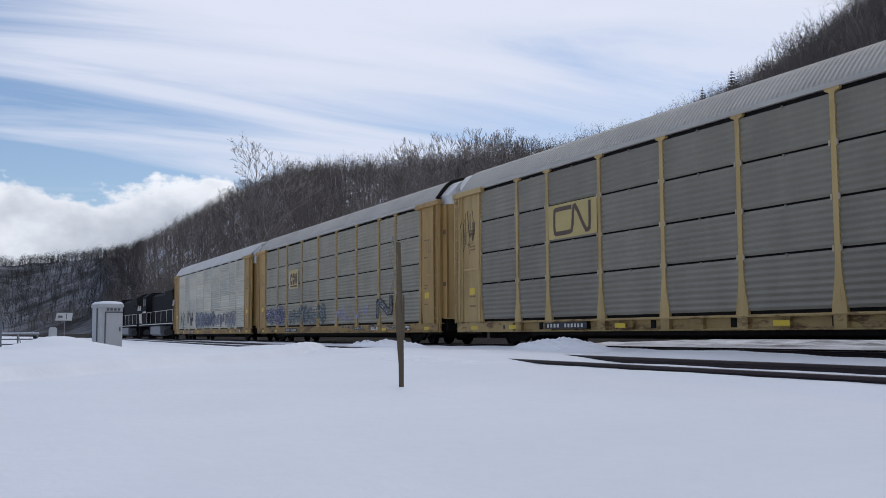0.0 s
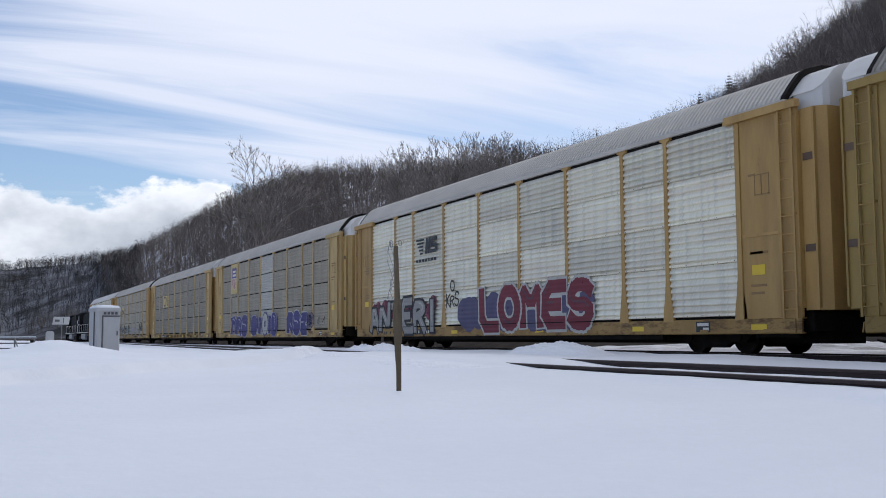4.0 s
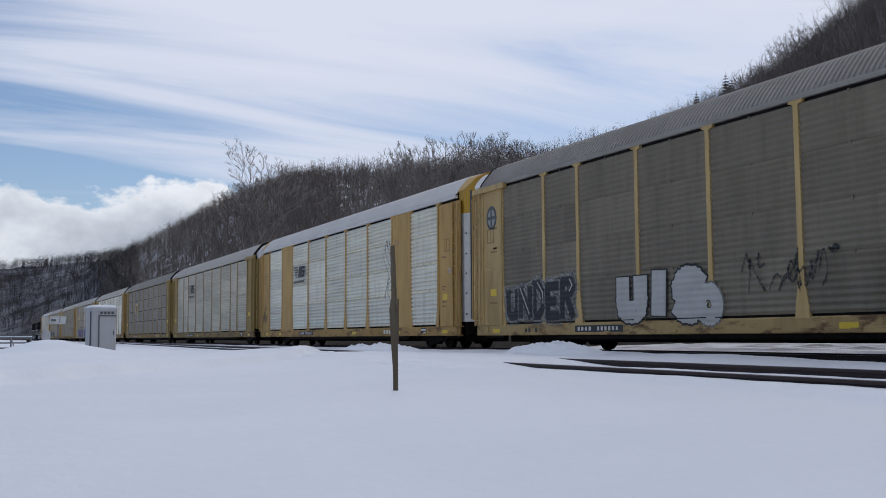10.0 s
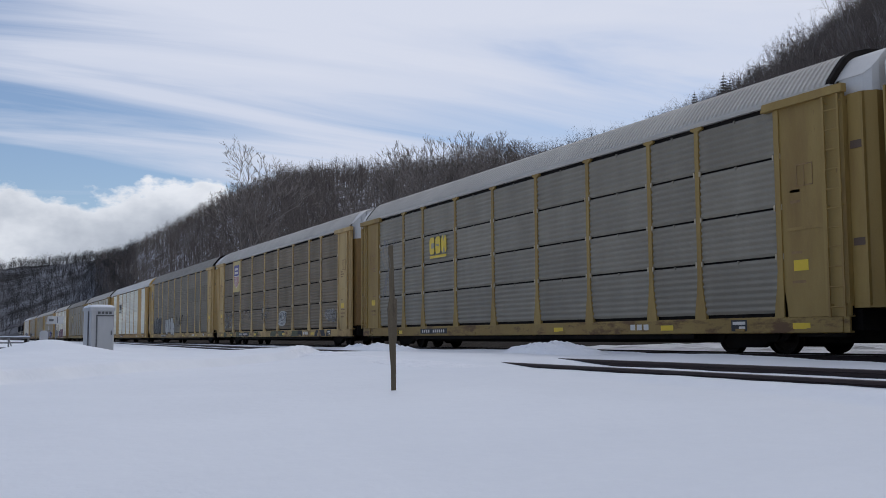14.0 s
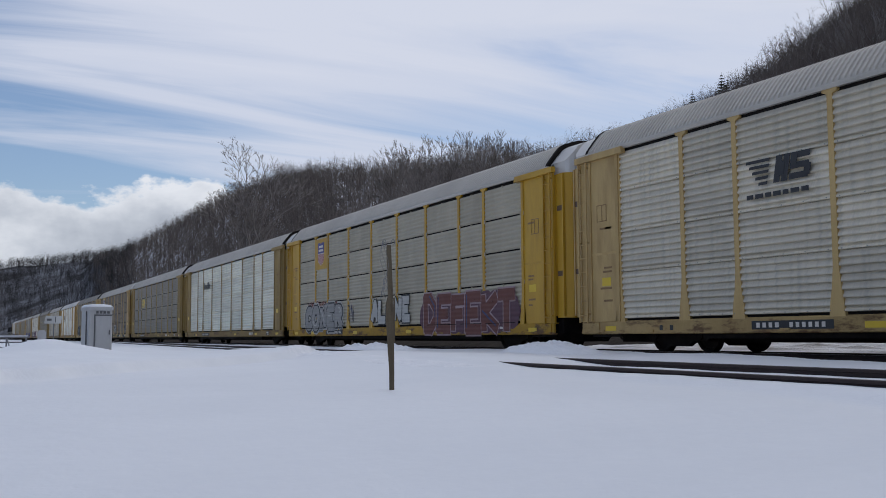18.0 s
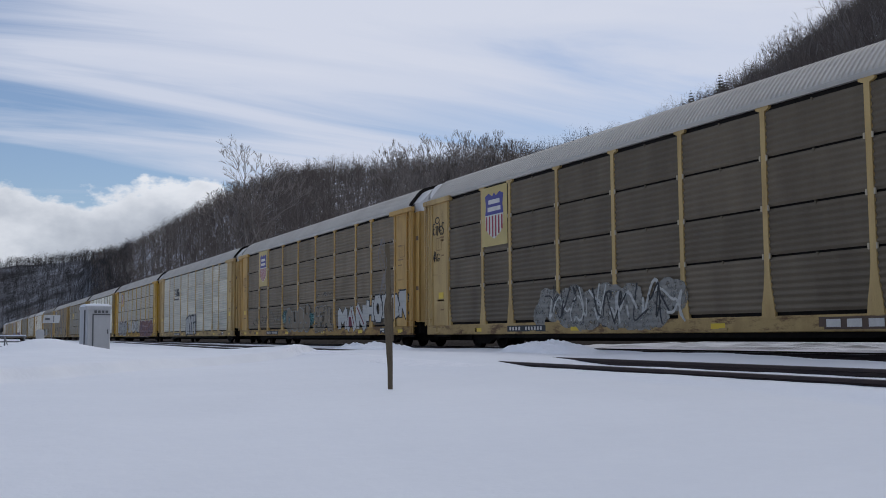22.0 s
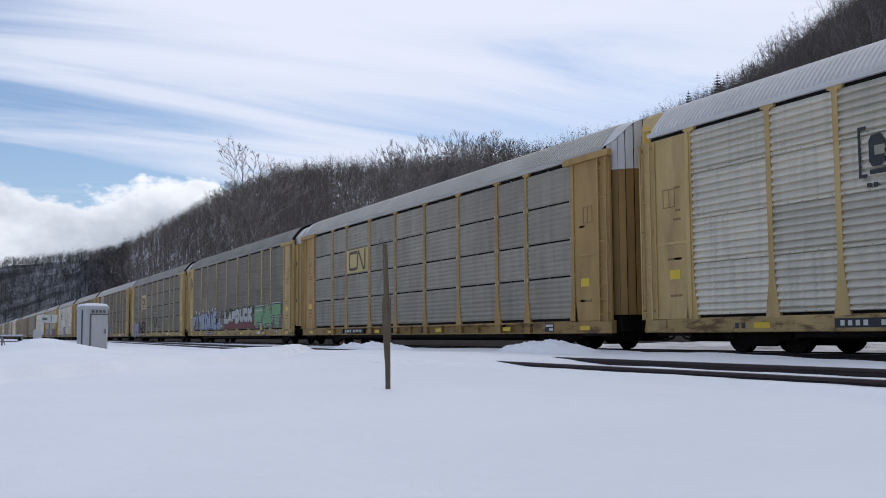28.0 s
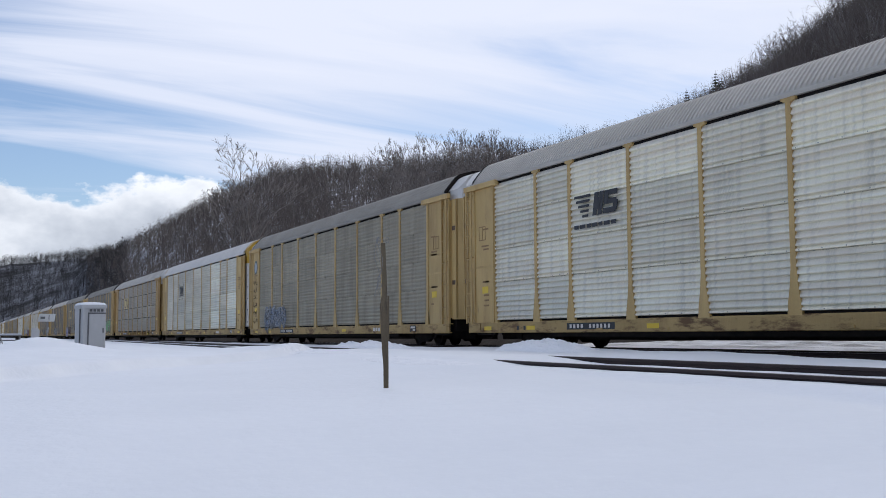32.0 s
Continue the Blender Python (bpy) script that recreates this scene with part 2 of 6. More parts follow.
def spray(name, col, cover=0.95, worn=0.28):
    """Thin sprayed paint that lies over the ribs, worn through in specks."""
    if name in M:
        return M[name]
    m = M[name] = surface(name, col, tuple(c * 0.75 for c in col), 0.6, scale=1.6, spread=0.9, grain=18, bump=0)
    t = m.node_tree
    b = t.nodes["Principled BSDF"]
    co = t.nodes.new("ShaderNodeTexCoord").outputs["Object"]
    wear = node(t, "ShaderNodeTexNoise", Scale=5.0, Detail=7.0, Roughness=0.72)
    link(t, co, wear.inputs["Vector"])
    link(t, ramp(t, wear.outputs[0], ((worn - 0.03, 0.25 * cover), (worn + 0.10, cover))), b.inputs["Alpha"])
    sep = t.nodes.new("ShaderNodeSeparateXYZ")
    link(t, co, sep.inputs[0])
    rib = maths(t, "SINE", maths(t, "MULTIPLY", sep.outputs[2], 6.2832 / 0.15))
    bp = node(t, "ShaderNodeBump", Strength=0.40, Distance=0.015)
    link(t, rib, bp.inputs["Height"])
    link(t, bp.outputs[0], b.inputs["Normal"])
    return m


M["snow"] = surface("snow", (0.735, 0.755, 0.79), (0.69, 0.712, 0.75), 0.55, scale=0.35, grain=7, bump=0.35, depth=0.03, gloss_vary=0.1)
M["lumpsnow"] = surface("ploughed_snow", (0.80, 0.81, 0.84), (0.74, 0.755, 0.79), 0.6, scale=3, grain=16, bump=0.7, depth=0.05)
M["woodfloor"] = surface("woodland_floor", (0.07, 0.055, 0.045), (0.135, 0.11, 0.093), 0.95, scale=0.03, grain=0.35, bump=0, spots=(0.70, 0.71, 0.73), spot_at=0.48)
# haze of distance is in this colour: snow dimmed to blue-grey
M["farfloor"] = surface("haze_dimmed_snowy_floor", (0.036, 0.034, 0.034), (0.23, 0.24, 0.265), 0.95, scale=0.011, grain=0.08, bump=0, spread=0.34)
M["ballast"] = surface("dark_ballast", (0.028, 0.025, 0.023), (0.065, 0.058, 0.053), 0.9, scale=3, grain=22, bump=1.0, depth=0.06)
M["rail"] = surface("rusty_rail", (0.030, 0.019, 0.018), (0.048, 0.030, 0.027), 0.7, 0.3, scale=2)
M["railtop"] = surface("worn_rail_head", (0.28, 0.27, 0.27), (0.20, 0.18, 0.17), 0.35, 0.8, scale=2)
M["tie"] = surface("creosoted_timber", (0.05, 0.038, 0.03), (0.09, 0.07, 0.055), 0.9, scale=4)
M["post"] = surface("weathered_timber", (0.185, 0.15, 0.10), (0.105, 0.083, 0.058), 0.85, scale=5, streak=8, grain=60, bump=0.4, spots=(0.07, 0.055, 0.045), spot_at=0.62)
M["bark"] = surface("grey_brown_bark", (0.062, 0.051, 0.045), (0.235, 0.20, 0.177), 0.95, scale=0.16, grain=2.5, bump=0, spread=0.8)
M["ashbark"] = surface("ashen_bark", (0.13, 0.112, 0.10), (0.33, 0.30, 0.28), 0.95, scale=0.16, grain=2.5, bump=0, spread=0.8)
# bark again, its colour darkened for the far ridge's distance
M["farbark"] = surface("distance_darkened_bark", (0.030, 0.028, 0.029), (0.072, 0.068, 0.067), 0.95, scale=0.06, grain=2.5, bump=0, spread=0.8)
# dark verge; shade below and behind the cars is put into its colour
M["verge"] = surface("shade_darkened_verge", (0.020, 0.016, 0.014), (0.046, 0.039, 0.033), 0.95, scale=1.2, grain=9, bump=0.8, depth=0.05)
M["palebark"] = surface("pale_mottled_bark", (0.34, 0.30, 0.27), (0.14, 0.12, 0.105), 0.95, scale=0.5, grain=3, bump=0)
M["needle"] = surface("dark_needles", (0.022, 0.028, 0.018), (0.035, 0.042, 0.026), 0.95, scale=1, bump=0)
M["cabinet"] = surface("pale_grey_enamel", (0.44, 0.44, 0.44), (0.37, 0.37, 0.37), 0.55, scale=2, streak=3)
M["seam"] = surface("dark_seam", (0.09, 0.09, 0.095), (0.12, 0.12, 0.12), 0.7)
M["signback"] = surface("weathered_sign_metal", (0.55, 0.55, 0.53), (0.42, 0.42, 0.41), 0.5, scale=3)
M["steel"] = surface("galvanised_steel", (0.22, 0.22, 0.225), (0.16, 0.16, 0.165), 0.5, 0.5, scale=3)
M["locoblack"] = surface("black_engine_paint", (0.012, 0.012, 0.013), (0.022, 0.021, 0.021), 0.78, scale=1.5)


# ---------------- mesh helpers ----------------
MESHES = {}


def raw_mesh(name, verts, faces, smooth=False):
    me = bpy.data.meshes.new(name)
    me.from_pydata([tuple(v) for v in verts], [], faces)
    if smooth:
        me.polygons.foreach_set("use_smooth", [True] * len(me.polygons))
    me.update()
    me.materials.append(None)
    return me


# heights of a low car body, and those of the tall bodies in this train
RISE = ((-1.0, 0.30, 0.34, 0.74, 1.88, 2.86, 3.85, 4.84, 5.86, 7.0), (-1.0, 0.40, 0.45, 0.80, 2.06, 3.09, 4.17, 5.25, 6.25, 7.4))


class Shape:
    """Collects boxes, prisms and tubes into one mesh."""

    tall = False

    def __init__(self):
        self.v, self.f, self.m = [], [], []

    def add(self, verts, faces, mi=0):
        n = len(self.v)
        self.v += [tuple(q) for q in verts]
        self.f += [tuple(i + n for i in f) for f in faces]
        self.m += [mi] * len(faces)
        return self

    def box(self, x0, x1, y0, y1, z0, z1, mi=0, cut=0.0):
        if cut:   # a box with its four upright edges cut
            ring = [(x0 + cut, y0), (x1 - cut, y0), (x1, y0 + cut), (x1, y1 - cut), (x1 - cut, y1), (x0 + cut, y1), (x0, y1 - cut), (x0, y0 + cut)]
            return self.prism(ring, z0, z1, mi)
        v = [(x, y, z) for z in (z0, z1) for x, y in ((x0, y0), (x1, y0), (x1, y1), (x0, y1))]
        return self.add(v, [(3, 2, 1, 0), (4, 5, 6, 7), (0, 1, 5, 4), (1, 2, 6, 5), (2, 3, 7, 6), (3, 0, 4, 7)], mi)

    def prism(self, ring, z0, z1, mi=0):
        n = len(ring)
        v = [(x, y, z0) for x, y in ring] + [(x, y, z1) for x, y in ring]
        f = [tuple(range(n - 1, -1, -1)), tuple(range(n, 2 * n))] + [(i, (i + 1) % n, n + (i + 1) % n, n + i) for i in range(n)]
        return self.add(v, f, mi)

    def loft(self, ring, x0, x1, axis="x", mi=0):
        """A closed outline of (a, b) drawn out along an axis: x -> (y, z), y -> (x, z)."""
        n = len(ring)
        put = (lambda s, a, b: (s, a, b)) if axis == "x" else (lambda s, a, b: (a, s, b))
        v = [put(x0, a, b) for a, b in ring] + [put(x1, a, b) for a, b in ring]
        f = [tuple(range(n - 1, -1, -1)), tuple(range(n, 2 * n))] + [(i, (i + 1) % n, n + (i + 1) % n, n + i) for i in range(n)]
        return self.add(v, f, mi)

    def tube(self, a, b, ra, rb=None, sides=6, mi=0, caps=True):
        a, b = Vector(a), Vector(b)
        d = (b - a).normalized()
        e = d.orthogonal().normalized()
        g = d.cross(e)
        rb = ra if rb is None else rb
        v = [a + (e * math.cos(k) + g * math.sin(k)) * ra for k in [2 * math.pi * i / sides for i in range(sides)]]
        v += [b + (e * math.cos(k) + g * math.sin(k)) * rb for k in [2 * math.pi * i / sides for i in range(sides)]]
        f = [(i, (i + 1) % sides, sides + (i + 1) % sides, sides + i) for i in range(sides)]
        if caps:
            f += [tuple(range(sides - 1, -1, -1)), tuple(range(sides, 2 * sides))]
        return self.add(v, f, mi)

    def mesh(self, name, smooth=False, slots=1, tall=None):
        if Shape.tall if tall is None else tall:
            self.v = [(x, y, float(np.interp(z, RISE[0], RISE[1]))) for x, y, z in self.v]
        me = raw_mesh(name, self.v, self.f, smooth)
        for _ in range(slots - 1):
            me.materials.append(None)
        if slots > 1:
            me.polygons.foreach_set("material_index", self.m)
        bm = bmesh.new()
        bm.from_mesh(me)
        bmesh.ops.recalc_face_normals(bm, faces=bm.faces)
        bm.to_mesh(me)
        bm.free()
        return me


def put(name, me, mats, parent=None, at=(0, 0, 0), rz=0.0, label=""):
    """Links a mesh as one object, with its materials on the object, under a thing or a part."""
    ob = new(name, me)
    mats = mats if isinstance(mats, (list, tuple)) else [mats]
    for slot, m in zip(ob.material_slots, mats):
        slot.link, slot.material = "OBJECT", m
    ob.parent = parent
    ob.matrix_basis = pose(*at, 0, 0, rz)
    if label:
        tagged(ob, label=label)
    return ob


def thing(name, at, label, category, group="", kind="", rz=0.0):
    e = new(name)
    e.empty_display_size = 0.2
    e.matrix_basis = pose(*at, 0, 0, rz)
    return tagged(e, label, category, group, kind)


def shared(key, make):
    if key not in MESHES:
        MESHES[key] = make()
    return MESHES[key]


# ---------------- ground ----------------
TX = 17.03                     # centre line of the running track
AZ = [-180, -60, -20, 1.7, 5.7, 6.7, 7.7, 9.15, 12.5, 16.3, 19.5, 22, 26, 29.1, 32, 36.1, 39.3, 40.9, 47.4, 49.6, 62, 90, 135, 180]
EL = [4, 4, 4, 4.2, 4.75, 4.9, 5.05, 5.95, 7.9, 9.6, 9.95, 10.05, 10.2, 10.4, 10.7, 11.5, 12.75, 13.4, 17.1, 18.1, 21, 21, 16, 4]
RC = [1700, 1700, 1700, 1600, 1500, 1250, 1100, 900, 740, 620, 575, 550, 510, 480, 450, 425, 400, 390, 345, 330, 280, 250, 300, 1700]
RF = [900, 900, 900, 900, 700, 500, 380, 290, 210, 150, 125, 110, 92, 82, 74, 66, 60, 58, 52, 50, 44, 38, 54, 900]


def siding_x(y):
    """Centre line of the siding, which draws in towards the running track."""
    return 8.07 + 0.0535 * np.clip(y, -80, 140)


def wob(x, y, s, seed=0.0):
    """A smooth, irregular field between about -1 and 1."""
    a = np.sin(x / s * 1.7 + 1.3 * np.sin(y / s * 0.9 + seed) + seed) + np.sin(y / s * 1.9 + 1.1 * np.sin(x / s * 1.3 + 2 * seed) - seed)
    b = np.sin((x + y) / s * 3.1 + seed * 3) * np.sin((x - y) / s * 2.7 - seed)
    return (a + b) / 3


def hill(x, y):
    az, r = np.degrees(np.arctan2(x, y)), np.hypot(x, y)
    rc, rf = np.interp(az, AZ, RC), np.interp(az, AZ, RF)
    crest = rc * np.tan(np.radians(np.interp(az, AZ, EL))) - 16.5
    u = np.clip((r - rf) / (rc - rf), 0, 1)
    up = crest * (0.65 * u + 0.35 * u * u * (3 - 2 * u))
    back = np.where(r > rc, crest * 0.12 * (r - rc) / rc, 0)
    rough = u * (3.0 * wob(x, y, 38, 1.0) + 1.4 * wob(x, y, 13, 4.0))
    return up - back + rough


def step(v, a, b):
    u = np.clip((v - a) / (b - a), 0, 1)
    return u * u * (3 - 2 * u)


def ground_z(x, y):
    x, y = np.asarray(x, float), np.asarray(y, float)
    r = np.hypot(x, y)
    w = x - siding_x(y)
    z = -0.64 + 0.44 * step(r, 1.5, 11.5) + 0.05 * step(y, 10, 20)
    z = z + 0.025 * wob(x, y, 2.6) + 0.035 * wob(x, y, 9.0, 2.0)
    # the raised edge beyond the smooth field
    edge = (y - 14.9 - 1.2 * x) * 0.64 + 0.22 * wob(x, y, 1.1, 5.0)
    z = z + 0.15 * step(edge, -0.03, 0.13) - 0.045 * np.exp(-((edge + 0.22) / 0.16) ** 2) + 0.025 * wob(x, y, 0.9, 6.0) * step(edge, 0, 1)
    # bank beside the siding
    z = z - 0.15 * step(y, 26, 40) + 0.09 * step(w, -5.5, -1.5) * (1 - step(y, 26, 40))
    z = z + 0.08 * np.exp(-((w + 1.75) / 0.8) ** 2) * step(y, 10.5, 13.8) * (1 - step(y, 23.0, 30.0))
    # mound before the cabinet
    z = z + 0.50 * np.exp(-((x - 2.6) / 1.5) ** 2 - ((y - 37) / 5.5) ** 2) + 0.08 * np.exp(-((x - 0.4) / 1.9) ** 2 - ((y - 33) / 4.0) ** 2)
    # level bed under the siding, then the snow up to the running track
    bed = step(w, -1.45, -1.0)
    z = z * (1 - bed) + bed * (-0.06 + 0.010 * wob(x, y, 0.8, 3.0) + 0.11 * step(y, 13.5, 16.5) * (1 - step(y, 25, 32)))
    mid = step(w, 0.95, 1.8)
    z = z * (1 - mid) + mid * (-0.02 + 0.035 * wob(x, y, 1.9, 7.0) + 0.04 * step(y, 13, 18) - 0.05 * step(y, 24, 34))
    rim = np.minimum(13.7 + 0.16 * np.maximum(y - 12, -6), 15.3)
    low = step(x - rim, -0.2, 0.5)
    z = z * (1 - low) + low * (-0.26 + 0.02 * wob(x, y, 1.1, 8.0))
    far = step(x, 20.2, 21.6)
    z = z * (1 - far) + far * (-0.10 + 0.05 * wob(x, y, 1.3, 9.0) + 0.75 * step(x, 20.6, 24.0))
    out = step(r, 50, 110) * (1 - step(np.abs(x - TX), 3, 6))
    z = z * (1 - 0.6 * out)
    return z + hill(x, y)


def build_ground():
    az = np.radians(np.concatenate([np.arange(-180, -6, 6.0), np.arange(-6, 54, 0.35), np.arange(54, 180, 6.0)]))
    r = np.concatenate([[0.3], np.geomspace(0.8, 4, 10), np.geomspace(4.15, 80, 330), np.geomspace(84, 2600, 90)])
    A, R = np.meshgrid(az, r, indexing="ij")
    X, Y = R * np.sin(A), R * np.cos(A)
    Z = ground_z(X, Y)
    n, m = A.shape
    idx = np.arange(n * m).reshape(n, m)
    a, b = idx, np.roll(idx, -1, 0)
    quads = np.stack([a[:, :-1], a[:, 1:], b[:, 1:], b[:, :-1]], -1).reshape(-1, 4)
    verts = np.stack([X, Y, Z], -1).reshape(-1, 3)
    me = bpy.data.meshes.new("ground")
    me.from_pydata(verts.tolist() + [(0, 0, float(ground_z(0, 0)))], [], quads.tolist() + [(int(b[i, 0]), n * m, int(a[i, 0])) for i in range(n)])
    me.update()
    me.polygons.foreach_set("use_smooth", [True] * len(me.polygons))
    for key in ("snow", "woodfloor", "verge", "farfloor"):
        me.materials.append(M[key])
    cx = np.array([p.center[:] for p in me.polygons])
    caz, cr = np.degrees(np.arctan2(cx[:, 0], cx[:, 1])), np.hypot(cx[:, 0], cx[:, 1])
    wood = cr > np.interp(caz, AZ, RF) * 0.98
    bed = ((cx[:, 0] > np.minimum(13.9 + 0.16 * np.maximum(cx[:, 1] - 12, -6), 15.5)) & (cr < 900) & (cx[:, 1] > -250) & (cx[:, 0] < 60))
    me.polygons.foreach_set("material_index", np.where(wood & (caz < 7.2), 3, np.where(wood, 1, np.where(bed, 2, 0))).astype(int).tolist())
    bm = bmesh.new()
    bm.from_mesh(me)
    bmesh.ops.recalc_face_normals(bm, faces=bm.faces)
    if sum(f.normal.z for f in bm.faces) < 0:
        bmesh.ops.reverse_faces(bm, faces=bm.faces)
    bm.to_mesh(me)
    bm.free()
    tagged(new("ground", me), "smooth deep snow field running up into wooded hills", "snow ground", kind="structure")


build_ground()


# ---------------- tracks ----------------
def rail_ring(cx, z, h=0.17):
    return [(cx - 0.07, z - h), (cx + 0.07, z - h), (cx + 0.07, z - h + 0.025), (cx + 0.012, z - h + 0.04), (cx + 0.012, z - 0.045),
            (cx + 0.036, z - 0.035), (cx + 0.036, z - 0.006), (cx + 0.028, z), (cx - 0.028, z), (cx - 0.036, z - 0.006),
            (cx - 0.036, z - 0.035), (cx - 0.012, z - 0.045), (cx - 0.012, z - h + 0.04), (cx - 0.07, z - h + 0.025)]


def build_track(name, cx, y0, y1, label, z_left=0.0, z_right=0.0):
    tr = thing(name, (cx, 0, 0), label, "railway track", kind="structure")
    for s, z in ((-1, z_left), (1, z_right)):
        sh = Shape()
        ys = [y0 + (y1 - y0) * i / 8 for i in range(9)]
        for a, b in zip(ys, ys[1:]):
            sh.loft(rail_ring(s * 0.7525, z), a, b, "y")
        put("rail", sh.mesh("rail"), M["rail"], tr)
        put("rail_head", Shape().box(s * 0.7525 - 0.027, s * 0.7525 + 0.027, y0, y1, z + 0.0005, z + 0.004).mesh("rail_head"), M["railtop"], tr, label="worn steel running surface")
    return tr


main_track = build_track("railway_track", TX, -250, 900, "running track on dark ballast with worn rails")
side_track = build_track("railway_track", 8.07, -70, 118, "snow-filled siding with rusty rails", 0.0, 0.03)
side_track.matrix_basis = pose(8.07, 0, 0, 0, 0, -math.degrees(math.atan(0.0535)))


def ballast_bed():
    bed = Shape()
    prof = [(-2.6, -0.32), (-1.7, -0.13), (-0.85, -0.13), (0.85, -0.13), (1.7, -0.13), (2.9, -0.30), (2.9, -0.5), (-2.6, -0.5)]
    bed.loft(prof, -250, 900, "y")
    b = put("ballast", bed.mesh("ballast"), M["ballast"], None, (TX, 0, 0))
    tagged(b, "dark crushed stone bed under the running track", "ballast", kind="structure")
    st = Shape()
    rnd = random.Random(5)
    for _ in range(2600):
        x, y, s = rnd.uniform(-2.4, 2.7), rnd.uniform(6, 34), rnd.uniform(0.025, 0.06)
        z = -0.13 if abs(x) < 1.7 else -0.13 - (abs(x) - 1.7) * 0.16
        c = [(x + s * rnd.uniform(-1, 1), y + s * rnd.uniform(-1, 1), z + s * rnd.uniform(-0.3, 1.0)) for _ in range(4)]
        st.add(c, [(0, 1, 2), (0, 2, 3), (0, 3, 1), (1, 3, 2)])
    tagged(put("ballast_stones", st.mesh("ballast_stones"), M["ballast"], None, (TX, 0, 0)), "loose dark stones beside the running rails", "ballast", kind="stuff")
    tie = shared("tie", lambda: Shape().box(-1.3, 1.3, -0.115, 0.115, -0.19, -0.105, cut=0.015).mesh("tie"))
    for i in range(110):
        put("tie", tie, M["tie"], main_track, (0, -6 + i * 0.53, 0))


ballast_bed()


def snow_heap(name, cx, cy, lx, ly, h, seed, label, n=46, z0=None):
    """A heap of broken, ploughed snow."""
    rnd = random.Random(seed)
    bumps = [(rnd.uniform(-1, 1), rnd.uniform(-1, 1), rnd.uniform(0.10, 0.30), rnd.uniform(0.2, 0.6)) for _ in range(90)]
    bumps += [(rnd.uniform(-1, 1), rnd.uniform(-1, 1), rnd.uniform(0.04, 0.11), rnd.uniform(0.15, 0.5)) for _ in range(170)]
    v, f = [], []
    for i in range(n + 1):
        for j in range(n + 1):
            u, w = 2 * i / n - 1, 2 * j / n - 1
            d = u * u + w * w
            z = h * max(0.0, 1 - d) ** 0.7
            z += sum(h * k * math.exp(-((u - a) ** 2 + (w - b) ** 2) / (s * s * 0.15)) for a, b, s, k in bumps) * max(0, 1 - d) * 0.5
            x, y = cx + u * lx, cy + w * ly
            v.append((x, y, float(ground_z(x, y)) + z - 0.02))
    for i in range(n):
        for j in range(n):
            a = i * (n + 1) + j
            f.append((a, a + n + 1, a + n + 2, a + 1))
    ob = put(name, raw_mesh(name, v, f, True), M["lumpsnow"])
    return tagged(ob, label, "snow heap", "ploughed snow", kind="structure")


snow_heap("snow_heap", 12.7, 20.9, 0.9, 2.0, 0.25, 1, "lumpy heap of ploughed snow beside the running track", 80)
snow_heap("snow_heap", 7.55, 22.6, 0.5, 4.2, 0.06, 2, "long ridge of broken snow along the siding")
snow_heap("snow_heap", 6.9, 15.6, 0.5, 2.6, 0.05, 6, "low ridge of broken snow along the siding")
snow_heap("snow_heap", 20.9, 20.0, 0.7, 15.0, 0.34, 3, "ridge of broken snow beyond the running track", 80)
snow_heap("snow_heap", 11.5, 29.6, 0.7, 3.4, 0.21, 4, "lumpy ridge of ploughed snow between the tracks", 70)


